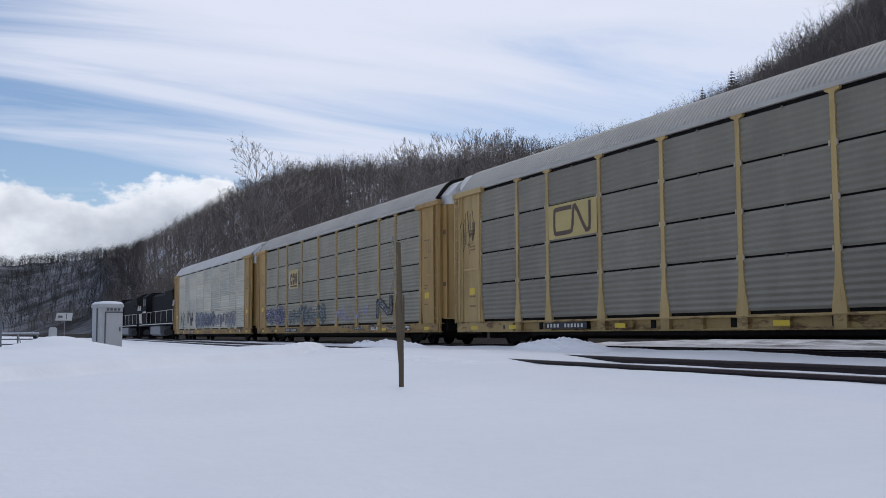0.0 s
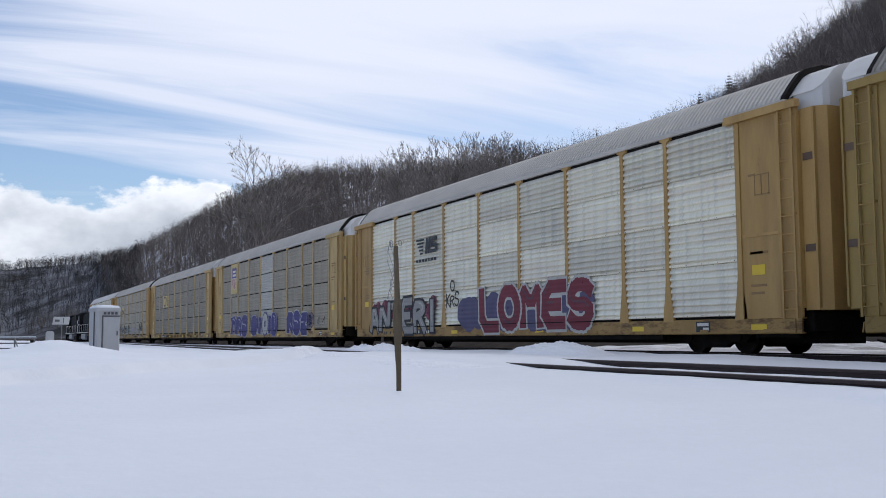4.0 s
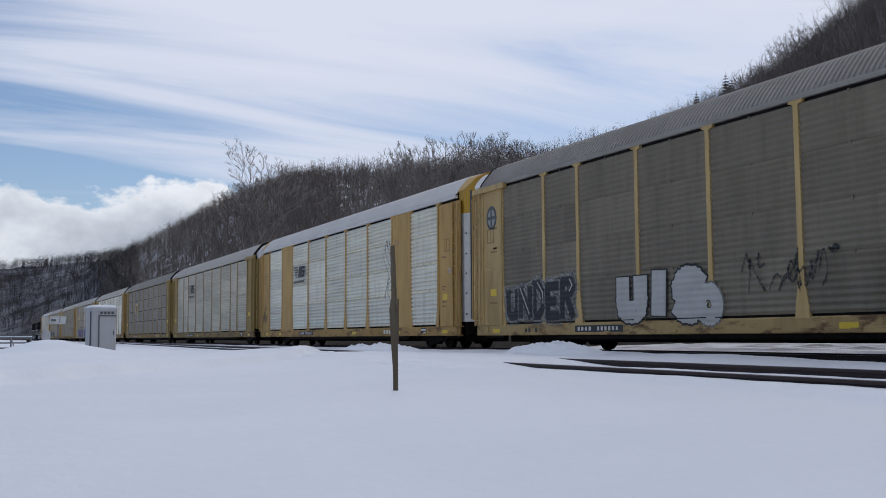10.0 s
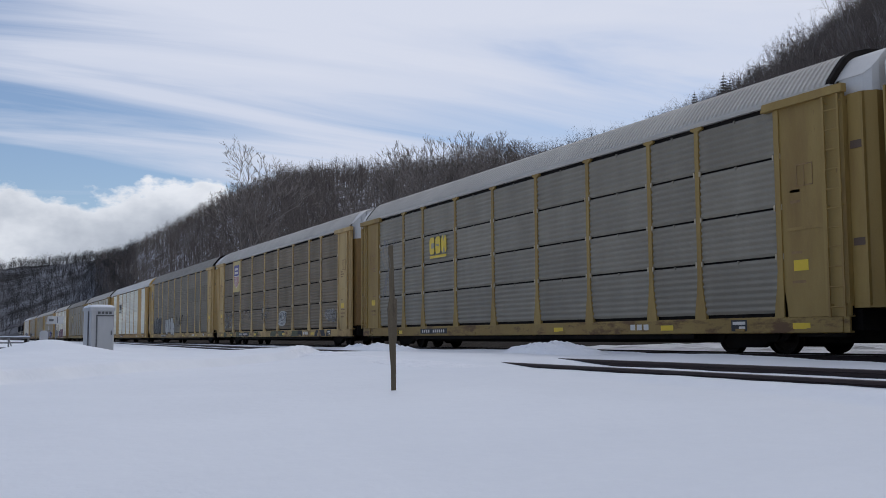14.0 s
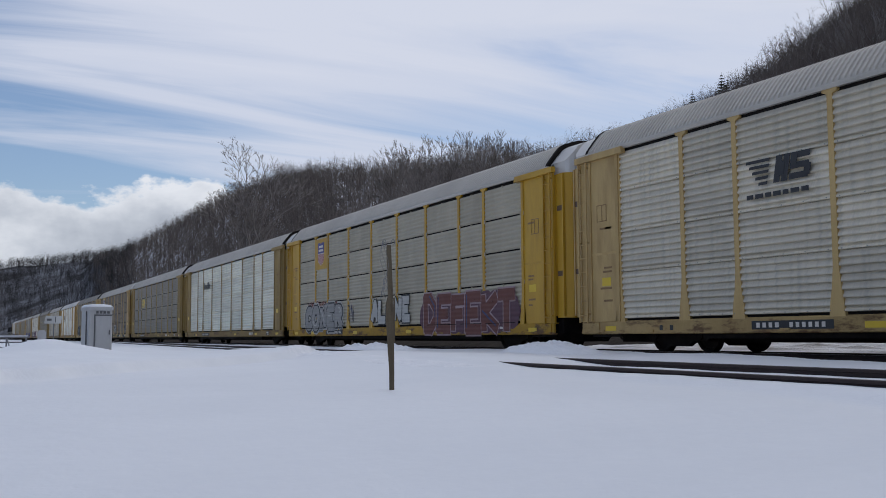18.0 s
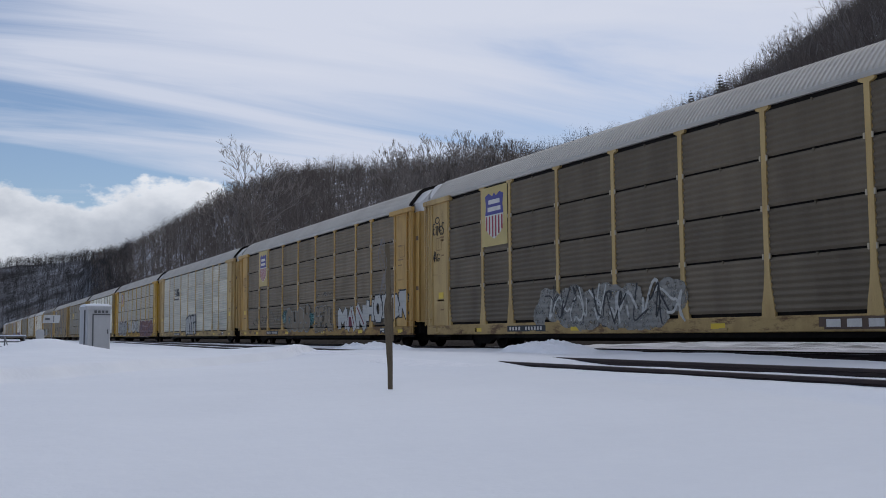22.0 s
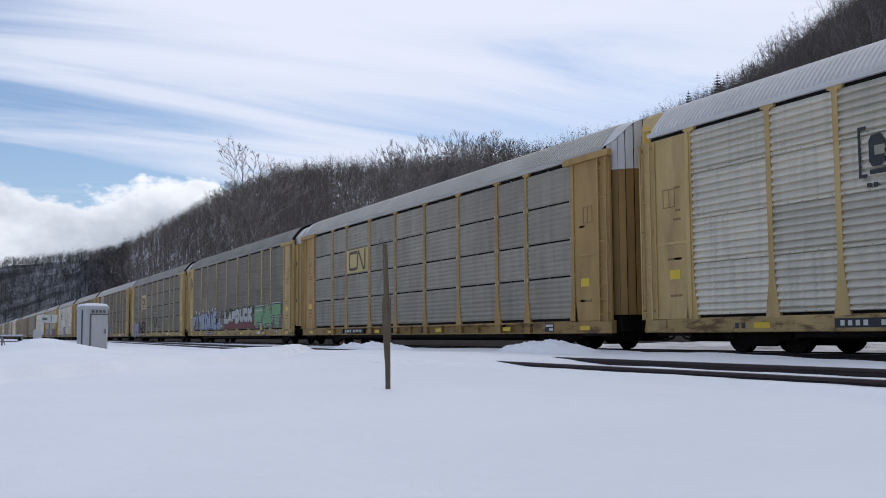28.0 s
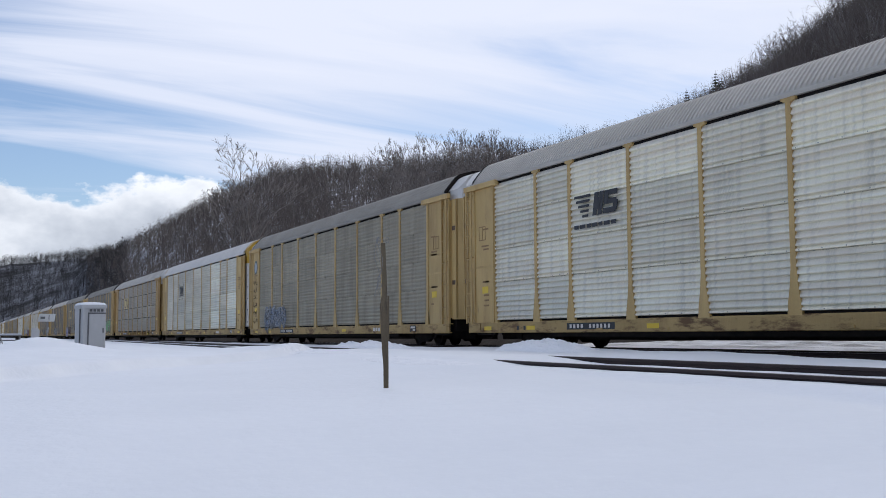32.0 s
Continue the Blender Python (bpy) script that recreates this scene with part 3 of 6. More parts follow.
# ---------------- trees ----------------
def sprout(rnd, height, depth, fork=0.38, trunk=0.016, wide=0.62, kids=(2, 3), fine=2, upward=0.25, least=0.0011, decay=0.6):
    """A bare tree grown by forking: bent tapering limbs that divide down to twigs. Trunk first."""
    v, f, cut = [], [], [0, 0]

    def piece(a, b, ra, rb, k):
        d = (b - a).normalized()
        e = d.orthogonal().normalized()
        g = d.cross(e)
        n = len(v)
        if k < 3:
            w = (e * rnd.uniform(-1, 1) + g * rnd.uniform(-1, 1)).normalized()
            v.extend((a + w * ra, a - w * ra, b))
            f.append((n, n + 1, n + 2))
            return
        for c, r in ((a, ra), (b, rb)):
            for i in range(k):
                w = 2 * math.pi * i / k
                v.append(c + (e * math.cos(w) + g * math.sin(w)) * r)
        for i in range(k):
            j = (i + 1) % k
            f.extend(((n + i, n + j, n + k + j), (n + i, n + k + j, n + k + i)))

    def limb(a, d, ln, r, level):
        k = 5 if level >= depth - 1 and fine > 2 else 3 if level > 1 else 2
        bends = 3 if level == depth else 2 if level > 1 or fine > 2 else 1
        p, pts = a, [a]
        for i in range(bends):
            d = (d + Vector((rnd.uniform(-1, 1), rnd.uniform(-1, 1), rnd.uniform(-0.5, 0.8) + upward * 0.5)) * (0.06 if level == depth else 0.24)).normalized()
            q = p + d * ln / bends
            piece(p, q, r * (1 - 0.4 * i / bends), r * (1 - 0.4 * (i + 1) / bends), k)
            p = q
            pts.append(p)
        if level == depth:
            cut[0], cut[1] = len(v), len(f)
        if level == 0:
            return
        n = rnd.randint(*kids) + (1 if level == depth else 0) + (fine if level == 1 else 0)
        spin = rnd.uniform(0, 6.28)
        e = d.orthogonal().normalized()
        g = d.cross(e)
        for i in range(n):
            w = spin + 6.283 * i / n + rnd.uniform(-0.5, 0.5)
            tip = i == 0 and level > 1 and fine <= 2
            out = wide * rnd.uniform(0.65, 1.15) * (0.22 if tip else 1)
            nd = (d * math.cos(out) + (e * math.cos(w) + g * math.sin(w)) * math.sin(out) + Vector((0, 0, upward * 0.4))).normalized()
            at = pts[-1] if tip or i % 2 == 0 else pts[-2].lerp(pts[-1], rnd.uniform(0.1, 0.9))
            limb(at, nd, ln * (decay if level < depth else 0.72 * (1 - fork) / fork * 0.62) * rnd.uniform(0.72, 1.1) * (1.12 if tip else 1), max(r * 0.6 * (0.92 if tip else 0.78), height * least), level - 1)

    limb(Vector((0, 0, -0.4)), Vector((0, 0, 1)), height * fork, height * trunk, depth)
    arr = np.array([tuple(q) for q in v])
    arr[:, 2] *= np.where(arr[:, 2] > 0, height / arr[:, 2].max(), 1)
    return arr, np.array(f), cut


def tri_mesh(name, verts, tris):
    me = bpy.data.meshes.new(name)
    me.vertices.add(len(verts))
    me.vertices.foreach_set("co", np.ascontiguousarray(verts, dtype=np.float32).ravel())
    me.loops.add(len(tris) * 3)
    me.loops.foreach_set("vertex_index", np.ascontiguousarray(tris, dtype=np.int32).ravel())
    me.polygons.add(len(tris))
    me.polygons.foreach_set("loop_start", np.arange(0, len(tris) * 3, 3, dtype=np.int32))
    me.update(calc_edges=True)
    me.materials.append(None)
    return me


def scatter(name, templates, spots, material, label, category, seed):
    rng = np.random.default_rng(seed)
    vs, fs, n = [], [], 0
    for k, (x, y, z, s) in enumerate(spots):
        tv, tf = templates[k % len(templates)]
        w = rng.uniform(0, 6.283)
        c, q = math.cos(w), math.sin(w)
        rot = np.array([[c, q, 0], [-q, c, 0], [0, 0, 1]])
        vs.append(tv @ rot * s + (x, y, z))
        fs.append(tf + n)
        n += len(tv)
    me = tri_mesh(name, np.concatenate(vs), np.concatenate(fs))
    return tagged(put(name, me, material), label, category, kind="stuff")


def forest():
    rnd = random.Random(11)
    rng = np.random.default_rng(7)
    near = [sprout(rnd, h, 4, 0.36, 0.014, 0.92, (3, 3), 1, 0.14, 0.0017)[:2] for h in (14, 16, 13, 17, 15, 17.5, 14, 16.5)]
    thin = [sprout(rnd, h, 3, 0.45, 0.019, 0.60, (3, 3), 0, 0.45, 0.0016)[:2] for h in (14, 16, 12, 15)]
    mid = [sprout(rnd, h, 3, 0.34, 0.014, 0.85, (3, 4), 2, 0.25, 0.0022)[:2] for h in (13, 15, 17, 14)]
    far = [sprout(rnd, h, 3, 0.36, 0.012, 0.85, (3, 3), 2, 0.25, 0.003)[:2] for h in (14, 16, 18, 15, 17)]

    def pick(n, a0, a1, f0, f1, open_view=True):
        """Spots on the slope; open_view: those that stand clear of the railway, else those low down behind it."""
        az = rng.uniform(a0, a1, n)
        rc, rf = np.interp(az, AZ, RC), np.interp(az, AZ, RF)
        u = np.sqrt(rng.uniform(f0 * f0, f1 * f1, n)) if f0 > 0 else rng.uniform(0, 1, n) ** 0.7 * f1
        r = rf + (rc - rf) * u
        x, y = r * np.sin(np.radians(az)), r * np.cos(np.radians(az))
        z = hill(x, y)
        s = rng.uniform(0.7, 1.12, n) * np.where(az > 36, 0.96, 1.0)
        clear = (z + 15) / r > 5.4 * np.sin(np.radians(np.maximum(az, 1))) / 15.5
        keep = ((r > 180) | (az < 18)) & (clear == open_view)
        return [q for q, k in zip(zip(x, y, z - 0.5, s), keep) if k]

    scatter("woodland", near, pick(1900, 6.2, 37, 0.0, 1.03), M["bark"], "dense bare grey-brown hardwoods on a steep snowy slope", "woodland", 1)
    scatter("woodland", near, pick(1700, 36, 55, 0.3, 1.03), M["bark"], "dense bare hardwoods on the near hillside", "woodland", 2)
    scatter("woodland", thin, pick(1000, 6.2, 55, 0.0, 1.0, False), M["bark"], "bare hardwoods low on the slope behind the railway", "woodland", 6)
    scatter("woodland", far, pick(2900, -4, 8.2, 0.0, 1.02), M["farbark"], "distant bare woods on a snowy ridge, toned down in colour for distance", "woodland", 3)
    scatter("woodland", mid, pick(1100, 6.2, 19, 0.0, 1.02), M["bark"], "dark bare woods climbing the long slope", "woodland", 7)
    scatter("woodland", thin, pick(1700, 6.5, 55, 0.0, 1.0), M["ashbark"], "paler ash-grey trunks standing among the dark woods", "woodland", 5)
    scatter("woodland", near, pick(300, 2.5, 15, 0.0, 0.16), M["bark"], "brown scrubby woods at the foot of the ridge", "woodland", 4)


forest()


def lone_tree(x, y, h, seed, mat, label, depth=6, spread=0.5, fork=0.4, upward=0.25, kids=(2, 3)):
    rnd = random.Random(seed)
    z = float(ground_z(x, y))
    tree = thing("tree", (x, y, z), label, "bare tree", "trackside trees")
    v, f, (tv, cut) = sprout(rnd, h, depth, fork, 0.0135, spread, kids, 3, upward, 0.0015, 0.70)
    lean = v[v[:, 2] > 0.6 * h, :2].mean(0)                # the crown stands over its foot
    v[:, :2] -= np.outer(np.clip(v[:, 2] / (0.8 * h), 0, 1.2), lean)
    put("trunk", tri_mesh("trunk", v[:tv], f[:cut]), mat, tree)
    put("crown", tri_mesh("crown", v[tv:], f[cut:] - tv), mat, tree)
    return tree


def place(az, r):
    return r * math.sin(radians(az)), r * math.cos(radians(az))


SOUND = (26, 52, 15, 45, 41, 46, 34, 58, 7, 18, 51, 19, 50, 62)       # seeds of well balanced crowns


def trackside_trees():
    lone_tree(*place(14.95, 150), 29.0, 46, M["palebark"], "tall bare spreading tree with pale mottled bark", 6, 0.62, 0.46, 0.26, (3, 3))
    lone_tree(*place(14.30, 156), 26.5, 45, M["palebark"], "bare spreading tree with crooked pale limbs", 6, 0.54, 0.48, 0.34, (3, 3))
    rnd = random.Random(21)
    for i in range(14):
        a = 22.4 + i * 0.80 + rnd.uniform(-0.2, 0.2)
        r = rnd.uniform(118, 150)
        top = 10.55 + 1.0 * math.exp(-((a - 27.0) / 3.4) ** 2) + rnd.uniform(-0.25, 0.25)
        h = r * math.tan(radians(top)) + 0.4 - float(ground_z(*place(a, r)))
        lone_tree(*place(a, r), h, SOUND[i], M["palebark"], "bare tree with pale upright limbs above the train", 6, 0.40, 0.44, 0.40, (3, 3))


trackside_trees()


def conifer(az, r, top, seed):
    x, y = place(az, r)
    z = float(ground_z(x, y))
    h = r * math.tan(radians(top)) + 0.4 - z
    tree = thing("conifer", (x, y, z), "dark green conifer standing among bare hardwoods", "conifer", "conifers")
    put("trunk", Shape().tube((0, 0, -0.5), (0, 0, h), 0.18, 0.03, 6).mesh("trunk"), M["bark"], tree)
    rnd = random.Random(seed)
    sh = Shape()
    for i in range(15):
        zz = h * (0.2 + 0.78 * i / 15)
        ln = (h - zz) * 0.30 + 0.35
        for k in range(9):
            w = 6.283 * (k + rnd.random() * 0.7) / 9
            a = Vector((0, 0, zz))
            b = Vector((math.cos(w) * ln * rnd.uniform(0.7, 1.1), math.sin(w) * ln * rnd.uniform(0.7, 1.1), zz - ln * rnd.uniform(0.1, 0.4)))
            s = (b - a).cross(Vector((0, 0, 1))).normalized() * ln * 0.22
            mid = a.lerp(b, 0.55)
            sh.add([a, mid + s, b, mid - s, mid + Vector((0, 0, ln * 0.16))], [(0, 1, 4), (1, 2, 4), (2, 3, 4), (3, 0, 4), (0, 3, 2, 1)])
    put("crown", sh.mesh("crown"), M["needle"], tree)


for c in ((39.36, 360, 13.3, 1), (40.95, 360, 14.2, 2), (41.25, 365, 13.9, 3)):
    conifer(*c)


# ---------------- trackside things ----------------
def marker_post():
    x, y = 4.46, 10.85
    z = float(ground_z(x, y))
    top = 1.49
    p = thing("marker_post", (x, y, z), "weathered wooden stake with wire twisted at its top", "post")
    sh, n = Shape(), 26
    lean = lambda t: 0.02 * math.sin(t * 2.4) - 0.05 * t
    left = lambda t: float(np.interp(t, (0, 0.26, 0.34, 0.52, 0.645, 0.665, 0.97, 1), (0.026, 0.028, 0.040, 0.056, 0.060, 0.030, 0.026, 0.020)))
    right = lambda t: float(np.interp(t, (0, 0.3, 0.36, 1), (0.027, 0.030, 0.030, 0.029)))
    for i in range(n):
        rings = []
        for t in (i / n, (i + 1) / n):
            zz, c, chip = -0.25 + t * (top - z + 0.25), lean(t), 0.002 * math.sin(t * 47)
            rings += [(-left(t) + c + chip, -0.022, zz), (right(t) + c, -0.026 + chip, zz), (right(t) + c - chip, 0.022, zz), (-left(t) + c, 0.026, zz)]
        sh.add(rings, [(0, 1, 5, 4), (1, 2, 6, 5), (2, 3, 7, 6), (3, 0, 4, 7)] + ([(4, 5, 6, 7)] if i == n - 1 else []))
    me = sh.mesh("stake")
    bm = bmesh.new()
    bm.from_mesh(me)
    bmesh.ops.remove_doubles(bm, verts=bm.verts, dist=0.002)
    bm.to_mesh(me)
    bm.free()
    put("stake", me, M["post"], p, rz=-20)
    h = top - z
    w = Shape()
    for k in range(3):
        pts = [(-0.06 - 0.035 * math.sin(j * 0.9 + k) - 0.02 * k, -0.045, h - 0.62 + 0.075 * j) for j in range(10)]
        for a, b in zip(pts, pts[1:]):
            w.tube(a, b, 0.0022, sides=4)
        put("wire", w.mesh("wire"), M["steel"], p, (-0.03, 0, 0), label="loose strand of dull wire")
        w = Shape()
    for cx, cz, r in ((-0.08, h + 0.02, 0.04), (0.03, h + 0.03, 0.035), (-0.06, h - 0.5, 0.03), (-0.07, h - 0.42, 0.035), (-0.075, h + 0.0, 0.025)):
        pts = [(cx + r * 0.6 * math.cos(j * 0.785), -0.045, cz + r * math.sin(j * 0.785)) for j in range(9)]
        for a, b in zip(pts, pts[1:]):
            w.tube(a, b, 0.0028, sides=4)
        put("wire", w.mesh("wire"), M["steel"], p, (-0.03, 0, 0), label="loop of dull galvanised wire")
        w = Shape()
    put("lath", Shape().box(0.03, 0.048, -0.034, -0.028, 0.55, 1.05).mesh("lath"), M["post"], p, (-0.02, 0, 0))


marker_post()


def relay_cabinet():
    x, y = 5.0, 44.4
    z = float(ground_z(x, y)) - 0.05
    h = 1.70 - z
    c = thing("equipment_cabinet", (x, y, z), "pale grey steel equipment cabinet with snow on its rounded lid", "cabinet", rz=8)
    put("body", Shape().box(-0.48, 0.48, -0.6, 0.6, 0, h - 0.12, cut=0.05).mesh("body"), M["cabinet"], c)
    put("lid", Shape().box(-0.52, 0.52, -0.64, 0.64, h - 0.13, h, cut=0.06).mesh("lid"), M["cabinet"], c)
    d = put("door", Shape().box(-0.20, 0.42, -0.635, -0.605, 0.18, h - 0.38).mesh("door"), M["cabinet"], c)
    put("handle", Shape().box(0.33, 0.37, -0.68, -0.64, 0.75, 0.93).mesh("handle"), M["seam"], d)
    fr = Shape()
    fr.box(-0.26, 0.46, -0.622, -0.603, h - 0.36, h - 0.31).box(-0.26, -0.22, -0.622, -0.603, 0.12, h - 0.36)
    put("door_frame", fr.mesh("door_frame"), M["seam"], c)
    for i in range(4):
        put("vent_slot", Shape().box(-0.19 + i * 0.15, -0.09 + i * 0.15, -0.622, -0.603, h - 0.27, h - 0.17).mesh("vent_slot"), M["seam"], c)
    put("side_rib", Shape().box(-0.525, -0.485, -0.35, -0.30, 0.1, h - 0.16).mesh("side_rib"), M["seam"], c)
    s = Shape()
    rings = [[(a * math.cos(w) * (1 / max(abs(math.cos(w)), abs(math.sin(w))) ** 0.75), a * math.sin(w) * (1 / max(abs(math.cos(w)), abs(math.sin(w))) ** 0.75), zz)
              for w in [6.2832 * i / 24 for i in range(24)]] for a, zz in ((0.55, h - 0.01), (0.54, h + 0.05), (0.45, h + 0.10), (0.22, h + 0.125))]
    v = [q for r in rings for q in r]
    f = [(k * 24 + i, k * 24 + (i + 1) % 24, (k + 1) * 24 + (i + 1) % 24, (k + 1) * 24 + i) for k in range(3) for i in range(24)] + [tuple(range(72, 96))]
    s.add(v, f)
    tagged(put("snow_cap", s.mesh("snow_cap", True), M["snow"], None, (x, y, z), 8), "soft cap of snow on the equipment cabinet", "snow", kind="structure")


relay_cabinet()


def sign_post():
    x, y = 4.42, 59.0
    z = float(ground_z(x, y))
    s = thing("track_sign", (x, y, z), "pale sign board on a thin steel post beside the track", "sign", rz=5)
    h = 1.64 - z
    put("pole", Shape().tube((0, 0, -0.2), (0, 0, h - 0.02), 0.03, sides=8).mesh("pole"), M["steel"], s)
    b = put("board", Shape().loft([(-0.50, h - 0.42), (0.36, h - 0.42), (0.42, h), (-0.42, h)], -0.05, -0.03, "y").mesh("board"), M["signback"], s)
    put("mark", Shape().box(-0.36, -0.12, -0.057, -0.052, h - 0.27, h - 0.15).mesh("mark"), M["seam"], b)
    put("mark", Shape().box(0.06, 0.10, -0.057, -0.052, h - 0.36, h - 0.05).mesh("mark"), M["seam"], b)
    k = thing("junction_box", (x - 0.62, y - 0.5, float(ground_z(x - 0.62, y - 0.5))), "small pale grey metal box with a rounded top", "junction box", rz=5)
    hb = 0.86 - k.location.z
    put("housing", Shape().loft([(-0.2, 0), (0.2, 0), (0.2, hb - 0.1), (0.12, hb), (-0.12, hb), (-0.2, hb - 0.1)], -0.12, 0.12, "y").mesh("housing"), M["cabinet"], k)
    put("cover", Shape().box(-0.15, 0.15, -0.135, -0.122, 0.1, hb - 0.15).mesh("cover"), M["cabinet"], k)
    w = thing("switch_machine", (x + 0.9, y - 4, float(ground_z(x + 0.9, y - 4))), "low dark point motor half buried in snow", "switch machine")
    put("housing", Shape().box(-0.45, 0.45, -0.2, 0.2, -0.05, 0.14, cut=0.05).mesh("housing"), M["dark"], w)
    put("cover", Shape().box(-0.2, 0.2, -0.17, 0.17, 0.14, 0.24, cut=0.05).mesh("cover"), M["dark"], w)


sign_post()


def pipe_barrier():
    x, y = 1.25, 48.0
    z = float(ground_z(x, y))
    b = thing("pipe_railing", (x, y, z), "low pipe railing with snow on its rails", "railing", rz=-10)
    for px in (-0.35, 0.45, 1.25):
        put("post", Shape().tube((px, 0, -0.2), (px, 0, 0.62), 0.035, sides=8).mesh("post"), M["steel"], b)
    for zz in (0.16, 0.38, 0.60):
        put("rail", Shape().tube((-0.5, 0, zz), (1.35, 0, zz), 0.03, sides=8).mesh("rail"), M["steel"], b)
    for px in (-0.35, 0.45):
        put("brace", Shape().tube((px, 0, 0.6), (px + 0.3, -1.0, 0.1), 0.028, sides=6).mesh("brace"), M["steel"], b)
    put("snow_strip", Shape().box(-0.5, 1.3, -0.04, 0.04, 0.632, 0.675, cut=0.02).mesh("snow_strip"), M["snow"], b)
    k = thing("switch_stand", (x + 1.3, y + 1.5, float(ground_z(x + 1.3, y + 1.5))), "dark steel switch stand beside the railing", "switch stand")
    put("base", Shape().box(-0.2, 0.2, -0.2, 0.2, 0, 0.15, cut=0.04).mesh("base"), M["dark"], k)
    put("mast", Shape().tube((0, 0, 0.1), (0, 0, 0.42), 0.05, sides=8).mesh("mast"), M["dark"], k)
    put("target", Shape().box(-0.16, 0.05, -0.02, 0.02, 0.36, 0.55).mesh("target"), M["dark"], k)
    c = thing("dark_cabinet", (0.42, 40.0, float(ground_z(0.42, 40)) - 0.05), "dark blue-grey steel cabinet beside the railing", "cabinet")
    hc = 1.05 - c.location.z
    put("body", Shape().box(-0.5, 0.45, -0.4, 0.4, 0, hc - 0.1, cut=0.06).mesh("body"), paint("slate_enamel", (0.12, 0.14, 0.17)), c)
    put("lid", Shape().box(-0.46, 0.41, -0.36, 0.36, hc - 0.1, hc, cut=0.1).mesh("lid"), paint("slate_enamel", (0.12, 0.14, 0.17)), c)


pipe_barrier()


# ---------------- the train ----------------
SPEED, S_MID, SLOW = 16.556, 312.92, -0.01088
PITCH = 27.98
TRAIN = []                     # (thing, metres behind the first coupling)


def along(t):
    return S_MID + SPEED * (t - 16) + SLOW * (t - 16) ** 2 / 2


POSTS = (11.45, 8.86, 7.0, 4.2, 1.4, -1.4, -4.2, -7.0, -8.86, -11.45)
ROWS = (0.80, 2.06, 3.09, 4.17, 5.25)
Shape.tall = True
HW = 1.6                       # half the width over the posts


def panel_mesh(w, h, kind):
    """A sheet with rolled waves running along the car; a deep one laps over the sheet below with a wider roll."""
    pitch, amp = {"fine": (0.142, 0.032), "deep": (0.165, 0.055)}[kind]
    lap = 0.10 if kind == "deep" else 0.0
    n = max(2, round((h - lap) / pitch))
    prof = [(0.0, -h / 2)]
    if lap:
        prof += [(-0.055, -h / 2 + 0.012), (-0.055, -h / 2 + 0.05), (-0.005, -h / 2 + lap)]
    for i in range(n):
        d = (h - lap) / n
        z = -h / 2 + lap + d * i
        if lap:                                                # a short underside and a long face turned up to the sky
            prof += [(-amp * p, z + d * q) for q, p in ((0.07, 0.55), (0.15, 0.92), (0.26, 1.0), (0.50, 0.74), (0.76, 0.28), (1.0, 0.0))]
        else:
            prof += [(-amp * (0.5 - 0.5 * math.cos(6.2832 * q)), z + d * q) for q in (0.18, 0.34, 0.5, 0.66, 0.82, 1.0)]
    prof.append((0.001, h / 2))
    k = len(prof)
    v = [(x, -w / 2, z) for x, z in prof] + [(x, w / 2, z) for x, z in prof] + [(0.03, -w / 2, -h / 2), (0.03, -w / 2, h / 2), (0.03, w / 2, -h / 2), (0.03, w / 2, h / 2)]
    f = [(i, k + i, k + i + 1, i + 1) for i in range(k - 1)]
    f += [(2 * k, 2 * k + 2, k, 0), (k - 1, 2 * k - 1, 2 * k + 3, 2 * k + 1), (2 * k, 2 * k + 1, 2 * k + 3, 2 * k + 2)]
    f += [tuple(range(k)) + (2 * k + 1, 2 * k), tuple(range(2 * k - 1, k - 1, -1)) + (2 * k + 2, 2 * k + 3)]
    sh = Shape().add(v, f)
    if kind == "fine":
        sh.box(-0.035, 0.0, -0.02, 0.02, h / 2 - 0.09, h / 2 + 0.02)
        return sh.mesh("panel", tall=False)
    for q in (-0.46, -0.23, 0.0, 0.23, 0.46):                  # dark bolt heads along the lap
        sh.box(-0.062, 0.0, q * w - 0.010, q * w + 0.010, -h / 2 + 0.02, -h / 2 + 0.04, 1)
    return sh.mesh("panel", tall=False, slots=2)


def post_mesh():
    """An upright with a flared foot and a T-shaped head, outer face on the plane x = 0."""
    sh = Shape()
    ring = [(-0.20, 0.70), (0.20, 0.70), (0.175, 0.95), (0.115, 1.25), (0.075, 1.6), (0.07, 4.78), (0.2, 4.83), (0.2, 4.90),
            (-0.2, 4.90), (-0.2, 4.83), (-0.07, 4.78), (-0.075, 1.6), (-0.115, 1.25), (-0.175, 0.95)]
    sh.loft(ring, 0.0, 0.075, "x")
    return sh.mesh("side_post")


def roof_ring(k=1.0):
    half = [(-1.585, 4.93), (-1.53, 5.06), (-1.33, 5.33), (-1.12, 5.58), (-0.95, 5.69), (-0.5, 5.82), (0.0, 5.86)]
    pts = half + [(-x, z) for x, z in reversed(half[:-1])]
    return [(x * k, 4.9 + (z - 4.9) * k) for x, z in pts]


def roof_mesh(end=12.9):
    v, f = [], []
    n = int(2 * end / 0.15)
    lo, hi = roof_ring(1.0), [(x * 1.015, z + 0.025) for x, z in roof_ring(1.0)]
    k = len(lo)
    rings = []
    for i in range(n):
        y = -end + i * 0.15
        rings += [(y, lo), (y + 0.06, lo), (y + 0.075, hi), (y + 0.135, hi)]
    rings.append((end, lo))
    for y, r in rings:
        v += [(x, y, z) for x, z in r]
    for i in range(len(rings) - 1):
        f += [(i * k + j, i * k + j + 1, (i + 1) * k + j + 1, (i + 1) * k + j) for j in range(k - 1)]
    return Shape().add(v, f).mesh("roof")


